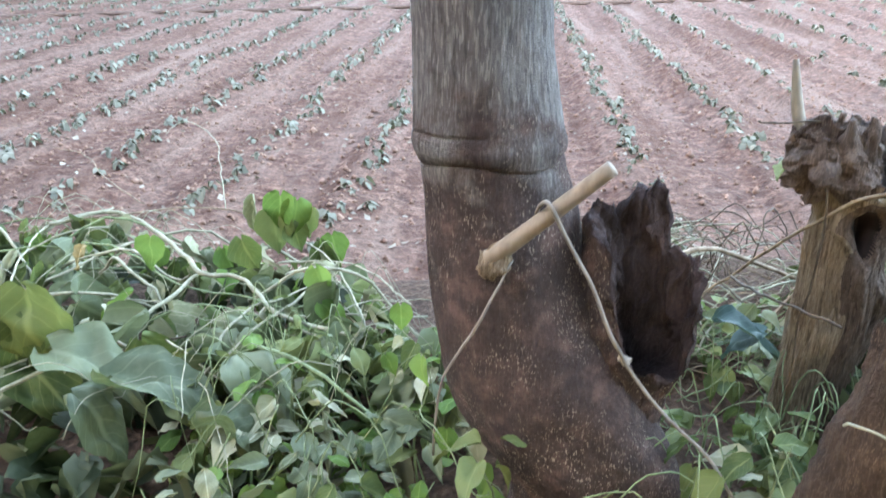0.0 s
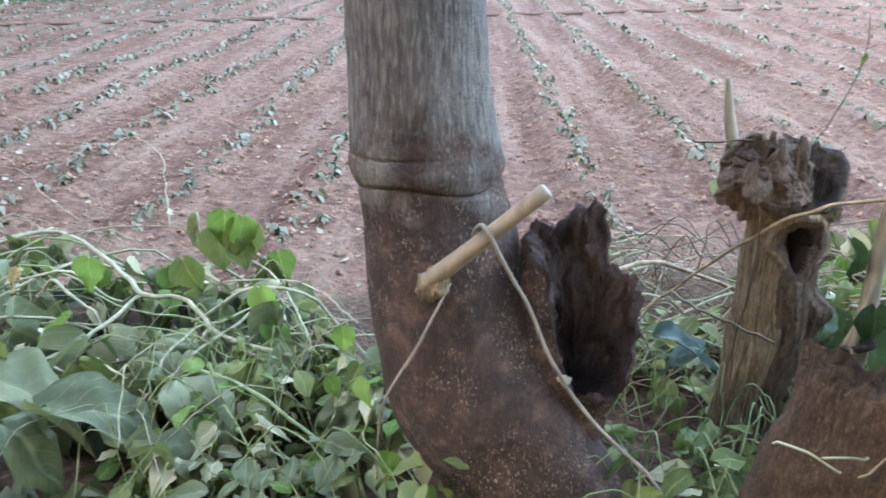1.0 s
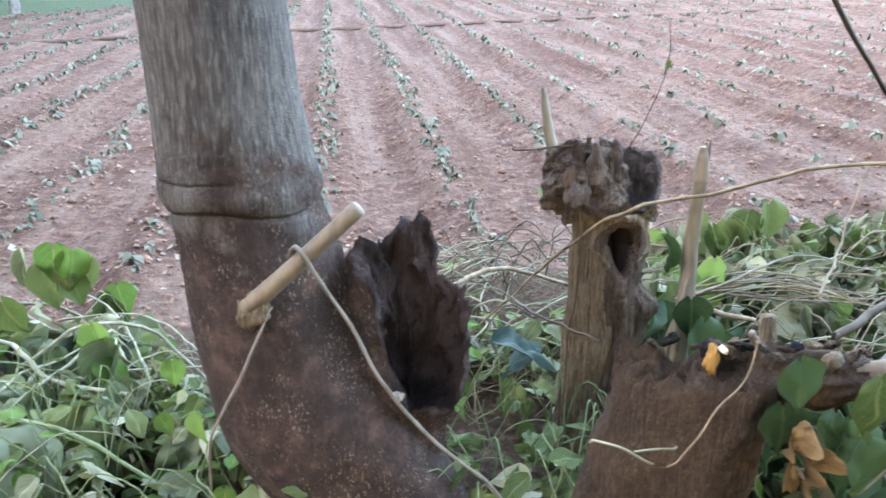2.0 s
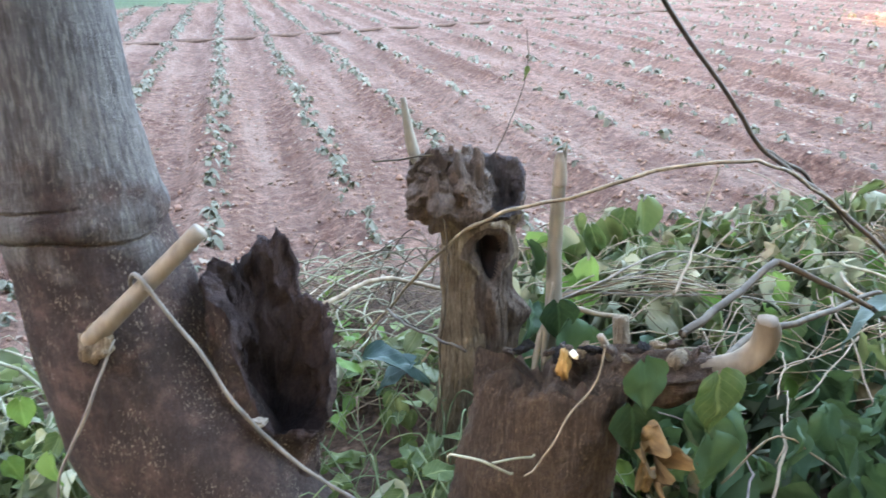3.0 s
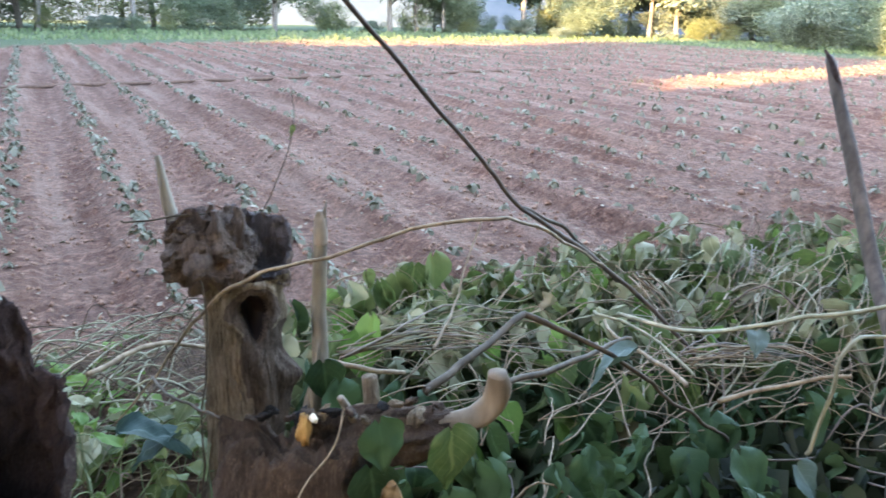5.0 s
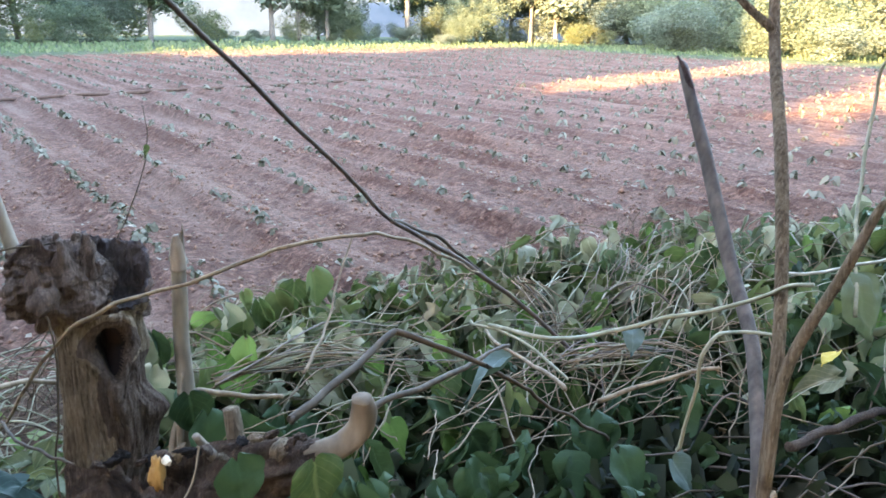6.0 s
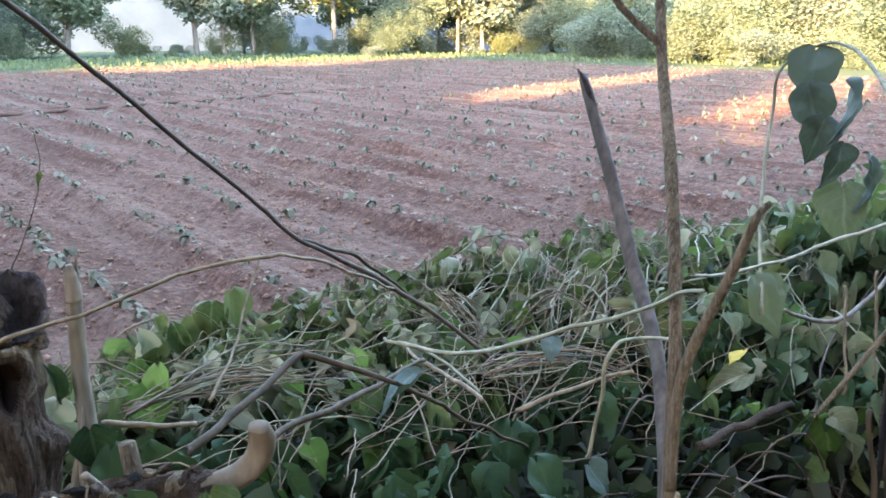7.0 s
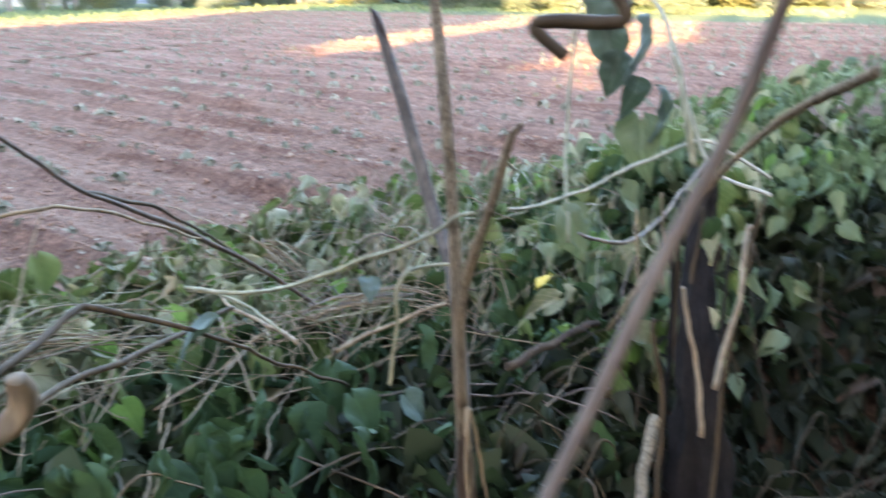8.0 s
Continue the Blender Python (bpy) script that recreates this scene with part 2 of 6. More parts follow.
# ---------- mesh helpers ----------
def mesh_from(name, verts, faces, smooth=True):
    me = bpy.data.meshes.new(name)
    me.from_pydata([tuple(v) for v in verts], [], faces)
    if smooth:
        me.polygons.foreach_set("use_smooth", [True] * len(me.polygons))
    me.update()
    return me


def put(name, me, material, parent=None, label="", m=None):
    ob = new(name, me)
    if material and not me.materials:
        me.materials.append(material)
    if parent:
        ob.parent = parent
    if m is not None:
        ob.matrix_basis = m
    if label:
        tagged(ob, label)
    return ob


def thing(name, at, label, category, group="", kind=""):
    ob = new(name)
    ob.empty_display_size = 0.05
    ob.location = at
    return tagged(ob, label, category, group, kind)


def spline(pts, n):
    """Catmull-Rom through the points, n samples."""
    p = np.array(pts, float)
    p = np.vstack([2 * p[0] - p[1], p, 2 * p[-1] - p[-2]])
    out = []
    for u in np.linspace(0, len(p) - 3 - 1e-6, n):
        i = int(u)
        f = u - i
        a, b, c, d = p[i:i + 4]
        out.append(0.5 * (2 * b + (c - a) * f + (2 * a - 5 * b + 4 * c - d) * f * f + (3 * b - a - 3 * c + d) * f ** 3))
    return np.array(out)


def tube(name, pts, radii, segs=8, n=24, rough=0.0, knots=0.0, rings=None, seed=0, cap=True, freq=30.0, wander=0.0):
    """A tapering round stem through the points; rough: uneven surface, in parts of the radius."""
    path = spline(pts, n)
    if wander:
        for i in range(1, n - 1):
            p = Vector(path[i])
            path[i] += np.array(noise.noise_vector(p * 7 + Vector((seed * 3.7, 0, 0)))) * wander + np.array(noise.noise_vector(p * 22 + Vector((seed, 0, 0)))) * wander * 0.35
    rad = np.interp(np.linspace(0, 1, n), np.linspace(0, 1, len(radii)), radii)
    verts, faces = [], []
    side = None
    for i in range(n):
        t = Vector(path[min(i + 1, n - 1)] - path[max(i - 1, 0)]).normalized()
        if side is None:
            side = t.orthogonal().normalized()
        side = (side - t * side.dot(t)).normalized()
        up = t.cross(side)
        c = Vector(path[i])
        r = rad[i] * (1 + knots * max(0, noise.noise(c * 9 + Vector((seed, 3, 1)))))
        for k in range(segs):
            a = 2 * math.pi * k / segs
            d = side * math.cos(a) + up * math.sin(a)
            w = 1 + (rough * noise.fractal(c * 2 + d * rad[i] * freq + Vector((seed * 7.1, 0, c.z * 3)), 1.0, 2.0, 3) if rough else 0)
            verts.append(c + d * (r * w))
    for i in range(n - 1):
        for k in range(segs):
            a, b = i * segs + k, i * segs + (k + 1) % segs
            faces.append((a, b, b + segs, a + segs))
    if cap:
        faces.append(tuple(reversed(range(segs))))
        faces.append(tuple(range((n - 1) * segs, n * segs)))
    return mesh_from(name, verts, faces)


LEAF_U = (0, 0.04, 0.12, 0.25, 0.4, 0.55, 0.7, 0.82, 0.91, 1.0)
LEAF_HEART = (0.30, 0.64, 0.90, 1.0, 0.90, 0.68, 0.42, 0.21, 0.08, 0.0)
LEAF_OVAL = (0.05, 0.25, 0.55, 0.86, 1.0, 0.95, 0.74, 0.48, 0.24, 0.0)


def leaf_arrays(length, width, fold=0.3, curl=0.3, wave=0.05, heart=0.5, seed=0, rows=7, cols=2):
    """A leaf from its stalk at the origin along +y: heart-shaped outline, folded at the midrib, tip bent down."""
    verts, faces = [], []
    crumple = 0.26 if fold > 0.55 else 0.12
    cf, sf = math.cos(math.atan(fold)), math.sin(math.atan(fold))
    for i in range(rows + 1):
        u = (i / rows) ** 1.25
        w = width / 2 * float(np.interp(u, LEAF_U, LEAF_HEART if heart > 0.3 else LEAF_OVAL))
        w *= 1 + 0.05 * math.sin(17 * u + seed)
        y = length * u
        drop = -curl * length * u * u
        for j in range(-cols, cols + 1):
            v = j / cols
            back = -0.17 * heart * length * math.sin(2.2 * abs(v)) * (1 - u) ** 5
            z = drop + sf * abs(v) * w + wave * length * math.sin(5 * u + 2.2 * v + seed) * abs(v) + crumple * length * (noise.noise(Vector((u * 3.0, v * 1.6, seed * 1.9))) + 0.45 * noise.noise(Vector((u * 7.5, v * 4.0, seed * 1.3))))
            verts.append((v * w * cf, y * (1 - 0.18 * curl * u) + back, z))
    k = 2 * cols + 1
    for i in range(rows):
        for j in range(2 * cols):
            a = i * k + j
            faces.append((a, a + 1, a + 1 + k, a + k))
    return verts, faces


def joined(arrays):
    verts, faces = [], []
    for v, f in arrays:
        o = len(verts)
        verts += v
        faces += [tuple(i + o for i in q) for q in f]
    return verts, faces


def moved(arrays, m):
    return [tuple(m @ Vector(v)) for v in arrays[0]], arrays[1]


def turned(rs, at, yaw, pitch, roll, s=1.0):
    return Matrix.Translation(at) @ Euler((radians(pitch), radians(roll), radians(yaw)), "XYZ").to_matrix().to_4x4() @ Matrix.Scale(s, 4)


# ---------- the ground ----------
ROW0, ROW_GAP = 0.36, 1.12      # first plant row and spacing of the rows


def smooth01(v):
    v = min(1.0, max(0.0, v))
    return v * v * (3 - 2 * v)


def bank(x, y):
    """Height of the bank at the field's edge."""
    edge = 2.95 + 0.25 * noise.noise(Vector((x * 0.5, 3.3, 0)))
    top = 0.70 + 0.13 * math.exp(-((x - 1.0) / 0.7) ** 2) + 0.05 * noise.noise(Vector((x * 0.7, y * 0.7, 2)))
    top -= 0.50 * smooth01(1.3 - math.hypot((x - 3.0) / 1.0, (y - 0.72) / 0.5))      # a hollow beside the path, dug so that it shades itself
    far = 1 - smooth01((y - edge) / 1.6)
    near = 1 - 0.45 * smooth01((1.0 - y) / 2.0)
    return top * far * near


def in_grass(x, y):
    side = 44 - 0.14 * max(0, 40 - y) + 2.0 * noise.noise(Vector((x * 0.05, y * 0.15, 1)))
    end = float(np.interp(x, (-60, -14.5, -8, -1, 5, 20, 45), (10, 25.5, 33, 41, 46, 51, 53))) + 0.9 * noise.noise(Vector((x * 0.3, 0.5, 0)))
    return smooth01((y - end) / 0.8 + 0.5), smooth01((x - side) / 1.2 + 0.5)


def ground_z(x, y, detail=True):
    b = bank(x, y)
    field = smooth01((y - 4.0) / 0.8)
    g = max(in_grass(x, y))
    z = b
    if field > 0 and x < 60 and y < 60:
        ph = (x - ROW0) / ROW_GAP * 2 * math.pi
        ridge = 0.07 * math.cos(ph) + 0.022 * math.cos(2 * ph + 1.0) + 0.018 * math.cos(3 * ph + 2.0)
        z += field * (1 - g) * (ridge * (0.7 + 0.6 * noise.noise(Vector((x * 0.8, y * 0.3, 5)))))
    if detail:
        z += 0.035 * noise.noise(Vector((x * 3.1, y * 3.1, 0))) + 0.035 * noise.noise(Vector((x * 8, y * 8, 1)))
    if g > 0:
        z += g * 0.08 * noise.noise(Vector((x * 0.6, y * 0.6, 3)))
    return z


def build_ground():
    def steps(spans):
        out = []
        for a, b, d in spans:
            out += list(np.arange(a, b, d))
        return out + [spans[-1][1]]
    xs = steps([(-900, -100, 100), (-100, -30, 10), (-30, -6, 0.56), (-6, 10, 0.10), (10, 30, 0.28), (30, 60, 0.7), (60, 120, 10), (120, 900, 100)])
    ys = steps([(-900, -100, 100), (-100, -10, 10), (-10, 0, 1), (0, 4, 0.12), (4, 12, 0.08), (12, 30, 0.28), (30, 62, 0.9), (62, 140, 8), (140, 900, 100)])
    verts, gr, li = [], [], []
    for y in ys:
        for x in xs:
            verts.append((x, y, ground_z(x, y)))
            gr.append(max(in_grass(x, y)))
            li.append(smooth01((4.0 - y) / 0.9))
    nx = len(xs)
    faces = [(j * nx + i, j * nx + i + 1, (j + 1) * nx + i + 1, (j + 1) * nx + i) for j in range(len(ys) - 1) for i in range(nx - 1)]
    me = mesh_from("ground", verts, faces)
    for key, vals in (("grass", gr), ("litter", li)):
        me.attributes.new(key, "FLOAT", "POINT").data.foreach_set("value", vals)
    return tagged(put("ground", me, SOIL), "red tilled field soil with a raised bank and grass verge", "ground", kind="structure")


build_ground()


# ---------- crop rows ----------
def crop_leaves(seed, rows=4):
    """The leaves of one seedling: arrays and the turn of each about the stem."""
    rs = random.Random(seed)
    out = []
    for k in range(rs.randint(6, 9)):
        ln = rs.uniform(0.045, 0.092)
        lf = leaf_arrays(ln, ln * rs.uniform(0.65, 0.9), 0.15, rs.uniform(0.7, 1.6), 0.12, 0.25, seed * 10 + k, rows, 1)
        out.append((lf, turned(rs, (rs.uniform(-0.03, 0.03), rs.uniform(-0.03, 0.03), rs.uniform(0.03, 0.085)), k * 67 + rs.uniform(-25, 25), rs.uniform(-8, 26), rs.uniform(-25, 25))))
    return out


CROP_STEM = ([(-0.006, 0, -0.02), (0.006, 0, -0.02), (0, 0.008, -0.02), (0, 0, 0.085)], [(0, 1, 3), (1, 2, 3), (2, 0, 3)])


def build_crop():
    rs = random.Random(11)
    kinds = [crop_leaves(s) for s in range(7)]
    whole = [joined([moved(a, m) for a, m in k] + [CROP_STEM]) for k in kinds]
    simple = [joined([moved(a, m) for a, m in crop_leaves(s, 2)]) for s in range(7)]
    stem = mesh_from("stem", *CROP_STEM)
    stem.materials.append(VINE_GREEN)
    meshes = [[(mesh_from("leaf", *a), m) for a, m in k] for k in kinds]
    for k in meshes:
        for me, _ in k:
            me.materials.append(CROP_ONE)
    near, far = [], []
    for r in range(-32, 39):
        x0 = ROW0 + r * ROW_GAP
        dense = x0 < 3.4
        y = 4.7 + rs.uniform(0, 0.3)
        while y < 54:
            x = x0 + rs.gauss(0, 0.07)
            if max(in_grass(x, y)) < 0.3 and rs.random() > 0.08 and abs(y - 21.7 - 0.20 * x) > 0.5:
                (near if y < 13 and -3 < x < 8 else far).append((x, y))
            y += rs.uniform(0.10, 0.22) if dense else rs.uniform(0.30, 0.60)
    near.sort(key=lambda p: (p[0] - 2) ** 2 + p[1] ** 2)
    far += near[260:]
    for x, y in near[:260]:
        t = thing("crop_seedling", (x, y, ground_z(x, y) - 0.005), "low pale-green seedling growing in a red soil row", "seedling", "crop seedlings in the field rows")
        t.rotation_euler, t.scale = (0, 0, rs.uniform(0, 6.28)), (rs.uniform(0.5, 1.05) * (1.0 if x < 3.4 else 1.2),) * 3
        put("stem", stem, None, t)
        for me, m in rs.choice(meshes):
            put("leaf", me, None, t, m=m)
    arrays = [moved(rs.choice(whole if y < 14 else simple), turned(rs, (x, y, ground_z(x, y, False)), rs.uniform(0, 360), 0, 0, rs.uniform(0.5, 1.15) * (1.0 if x < 3.4 else 1.25))) for x, y in far]
    tagged(put("crop_rows", mesh_from("crop_rows", *joined(arrays)), CROP), "rows of low pale-green seedlings across the red field", "crop", kind="stuff")


build_crop()

# low bank across the rows, coloured darker than the field soil
DARK_SOIL = stem_mat("dark_soil", (0.066, 0.040, 0.029), (0.140, 0.085, 0.062), 14, 0.95, (1, 1, 1))
bund = tube("field_bund", [(x, 21.7 + 0.20 * x + 0.25 * noise.noise(Vector((x * 0.3, 8, 0))), 0.02 + 0.03 * noise.noise(Vector((x * 0.9, 2, 0)))) for x in range(-15, 20)], [0.048], 7, 620, 0.55, seed=77, freq=14)
tagged(put("field_bund", bund, DARK_SOIL), "low bank of darker soil across the crop rows", "bank", kind="structure")


# ---------- woods ----------
def cards(rs, n, shape, size, spread=1.0):
    """Loose leaf clumps: small bent blades filling a shape."""
    verts, faces = [], []
    for _ in range(n):
        c = shape(rs)
        s = size * rs.uniform(0.6, 1.4)
        m = Matrix.Translation(c) @ Euler((rs.uniform(-1, 1), rs.uniform(-1, 1), rs.uniform(0, 6.3)), "XYZ").to_matrix().to_4x4()
        o = len(verts)
        verts += [tuple(m @ Vector(p)) for p in ((0, 0, 0), (s * 0.35, s * 0.5, 0.08 * s), (0, s, -0.1 * s), (-s * 0.35, s * 0.5, 0.08 * s))]
        faces += [(o, o + 1, o + 2), (o, o + 2, o + 3)]
    return verts, faces


def ball(cx, cy, cz, rx, ry, rz):
    def f(rs):
        while True:
            p = [rs.uniform(-1, 1) for _ in range(3)]
            d = sum(v * v for v in p)
            if 0.25 < d < 1:
                return (cx + p[0] * rx, cy + p[1] * ry, cz + p[2] * rz)
    return f


def clumped(balls):
    def f(rs):
        return ball(*rs.choice(balls))(rs)
    return f


def make_bush(seed, h, w, n=4600):
    rs = random.Random(seed)
    balls = [(rs.uniform(-w, w) * 0.6, rs.uniform(-w, w) * 0.5, rs.uniform(0.2, 0.8) * h, w * rs.uniform(0.25, 0.5), w * rs.uniform(0.25, 0.5), h * rs.uniform(0.15, 0.32)) for _ in range(9)]
    return cards(rs, n, clumped(balls), 0.13)


def make_tree(seed, h, n=5000):
    rs = random.Random(seed)
    balls = [(rs.uniform(-2.4, 2.4), rs.uniform(-2.4, 2.4), rs.uniform(0.25, 0.95) * h, rs.uniform(1.0, 1.9), rs.uniform(1.0, 1.9), rs.uniform(0.8, 1.6)) for _ in range(22)]
    crown = cards(rs, n, clumped(balls), 0.45)
    pts = [(0, 0, -0.3)] + [(rs.uniform(-0.25, 0.25) * k, rs.uniform(-0.25, 0.25) * k, h * 0.24 * k) for k in range(1, 4)]
    trunk = [tube("trunk", pts, [0.22, 0.18, 0.13, 0.07], 8, 14, 0.15, seed=seed)]
    for b in rs.sample(balls, 5):
        z0 = max(1.2, b[2] - 1.5)
        trunk.append(tube("limb", [(0, 0, z0), (b[0] * 0.5, b[1] * 0.5, b[2] - 0.6), b[:3]], [0.08, 0.05, 0.02], 5, 6, 0.1, seed=seed))
    return crown, trunk


def build_woods():
    rs = random.Random(5)
    trees = []
    for s in range(4):
        crown, trunk = make_tree(40 + s, 14)
        arr = joined([([tuple(v.co) for v in t.vertices], [tuple(p.vertices) for p in t.polygons]) for t in trunk])
        trees.append((mesh_from("crown", *crown, smooth=False), mesh_from("trunk", *arr)))
        trees[-1][0].materials.append((FOLIAGE, FOLIAGE_HAZED, FOLIAGE_LIGHT, FOLIAGE_HAZED)[s])
        trees[-1][1].materials.append(BARK_FAR)
    bushes = []
    for s in range(5):
        me = mesh_from("bush", *make_bush(60 + s, rs.uniform(2.2, 4.2), rs.uniform(1.8, 3.0)), smooth=False)
        me.materials.append((FOLIAGE, FOLIAGE_HAZED, FOLIAGE_LIGHT, FOLIAGE_HAZED, FOLIAGE)[s])
        bushes.append(me)
    line = spline([(-60, 60, 0), (-25, 66, 0), (5, 68, 0), (30, 72, 0), (52, 66, 0), (64, 48, 0), (66, 30, 0), (62, 10, 0)], 300)

    gaps = random.Random(15)

    def tree(x, y, s, wide=0, keep=True):
        c, k = rs.choice(trees)
        turn, broad = rs.uniform(0, 6.28), (wide or s) * rs.uniform(0.9, 1.2)
        if not keep:
            return
        t = thing("tree", (x, y, 0), "tall leafy tree, of the woods or added out of view for shade", "tree", "trees of the woods")
        t.rotation_euler, t.scale = (0, 0, turn), (broad, broad, s)
        put("crown", c, None, t)
        put("trunk", k, None, t)

    for i in range(0, 300, 5):
        p = line[i]
        n = Vector((line[min(i + 1, 299)] - line[max(i - 1, 0)])).cross(Vector((0, 0, 1))).normalized()
        for off, name in ((-1.7, "bush"), (0, "bush"), (2.2, "bush"), (3.6, "tree"), (5.5, "tall"), (8.0, "tall"), (8.5, "tree")):
            q = Vector(p) - n * (off + rs.uniform(-1, 1)) + Vector((rs.uniform(-1, 1), 0, 0))
            thin = {-1.7: 0.25, 0: 0.25, 2.2: 0.5, 5.5: 0.8, 8.0: 0.85}.get(off, 0.4) if q.x < 44 or q.y > 36 else {-1.7: 0.4, 2.2: 0.2}.get(off, 0)
            if rs.random() < thin:
                continue
            keep = not (11 < q.x < 33 and q.y > 55 and gaps.random() < 0.45)      # an open stretch where the glowing haze backdrop shows
            if name in ("bush", "tall"):
                me, m = rs.choice(bushes), turned(rs, (q.x, q.y, -0.1), rs.uniform(0, 360), 0, 0, rs.uniform(1.5, 2.1) if name == "tall" else rs.uniform(0.25, 0.6) if off < 0 else rs.choice((0.5, 0.7, 0.9, 1.1, 1.4)))
                if keep:
                    tagged(put("bush", me, None, m=m), "dense creeper-hung bush at the edge of the woods", "bush", "bushes along the woods")
            elif (i % 10 == 0 or off > 5) and rs.random() < 0.85:
                tree(q.x, q.y, rs.uniform(0.85, 1.15), 0, keep)
        if i % 5 == 0 and rs.random() < 0.3:
            q = Vector(p) + n * rs.uniform(0.2, 1.6)
            tree(q.x, q.y, rs.uniform(0.9, 1.2))
    # a nearer thicket at the sunny side of the field
    for k in range(34):
        x, y = 46 + 16 * rs.random(), 17 + 26 * rs.random()
        if x - 44 > 0.45 * abs(y - 24) - 2:
            ob = put("bush", rs.choice(bushes), None, m=turned(rs, (x, y, -0.1), rs.uniform(0, 360), 0, 0, rs.uniform(0.5, 1.0) + 0.08 * (x - 46)))
            tagged(ob, "sunlit yellow-green bush at the edge of the field", "bush", "bushes along the woods")
    for x, y, s in ((47, 62, 1.1), (49.5, 63.5, 1.5), (45, 61, 0.7), (42.8, 59.5, 0.45), (41, 58.5, 0.3)):
        tagged(put("bush", rs.choice(bushes), None, m=turned(rs, (x, y, -0.1), 0, 0, 0, s)), "sunlit yellow-green bush at the edge of the field", "bush", "bushes along the woods")
    # rough grass between the field's end and the woods
    arrays = []
    for _ in range(9000):
        i, w = rs.randrange(20, 290), rs.random()
        q = Vector(line[i] * w + line[i + 1] * (1 - w)) * rs.uniform(0.72, 0.99)
        if max(in_grass(q.x, q.y)) > 0.8:
            h = rs.uniform(0.06, 0.24) * (1.6 if rs.random() < 0.1 else 1)
            a = rs.uniform(0, 3.14)
            dx, dy = 0.07 * math.cos(a), 0.07 * math.sin(a)
            arrays.append(([(q.x - dx, q.y - dy, 0), (q.x + dx, q.y + dy, 0), (q.x + dx * 1.6, q.y + dy, h), (q.x - dx * 0.4, q.y + 0.05, h * 1.2)], [(0, 1, 2), (0, 2, 3)]))
    tagged(put("rough_grass", mesh_from("rough_grass", *joined(arrays), smooth=False), GRASS), "rough green grass along the edge of the woods", "grass", kind="stuff")
    # a belt of mostly unseen trees, added at the side of the low sun, keeps the field in shade, but for two lower
    # stretches
    for y in np.concatenate((np.arange(-40, -14, 2.4), np.arange(-14, 14, 1.7), np.arange(14, 66, 2.4))):
        for x in (-22, -26.5, -31):
            yy = y + rs.uniform(-0.6, 0.6)
            base = yy - 0.3226 * (x + 22)
            if -6.7 < base < 0.2:
                s, wide = rs.uniform(0.60, 0.66), 0.6
            elif 2.6 < base < 9.0:
                s, wide = rs.uniform(0.70, 0.76), 0.6
            elif -14 < base < 12:
                s, wide = 1.2, 0.68
            elif 29.0 < base < 42.0 or base > 44 and noise.noise(Vector((base * 0.35, 0, 4))) > -0.12:
                s, wide = 0.66, 0
            else:
                s, wide = (1.15, 0) if base < 9 else (0.95, 0) if base < 13 else (1.9, 0.62) if base < 46 else (1.4, 0)
            tree(x + rs.uniform(-0.8, 0.8), yy, s * rs.uniform(0.95, 1.08), wide)
    # unseen trees added on the near side of the bank, behind the path, to dim it
    for x, y, s in ((-7.5, -3.5, 0.55), (-4.0, -5.0, 0.65), (-0.5, -4.2, 0.6), (3.0, -4.8, 0.65), (6.5, -3.6, 0.6), (9.5, -2.5, 0.55), (1.2, -8.5, 0.8), (-3, -9, 0.8), (5.5, -9, 0.8)):
        tree(x, y, s)
    # unseen bushes added below the belt to stop low sunlight leaking through
    for y in np.arange(-14, 32, 1.8):
        tagged(put("bush", rs.choice(bushes), None, m=turned(rs, (-20 + rs.uniform(-1, 1), y, -0.1), rs.uniform(0, 360), 0, 0, rs.uniform(1.7, 2.1))), "dense bush added out of view to stop sun under the belt", "bush", "bushes along the woods")
    # an unseen hedge, added on the sunny side of the path, keeps the bank in shade
    for x, y, s in ((-8.0, -4.4, 1.35), (-8.3, -2.9, 1.4), (-7.8, -1.7, 1.3), (-8.2, -0.6, 1.4), (-8.4, 0.3, 1.2), (-9.6, -3.6, 1.4), (-9.8, -2.2, 1.45), (-9.6, -1.0, 1.4)):
        tagged(put("bush", rs.choice(bushes), None, m=turned(rs, (x, y, -0.1), 50 * x, 0, 0, s)), "dense bush added out of view to shade the bank", "bush", "bushes along the woods")


build_woods()


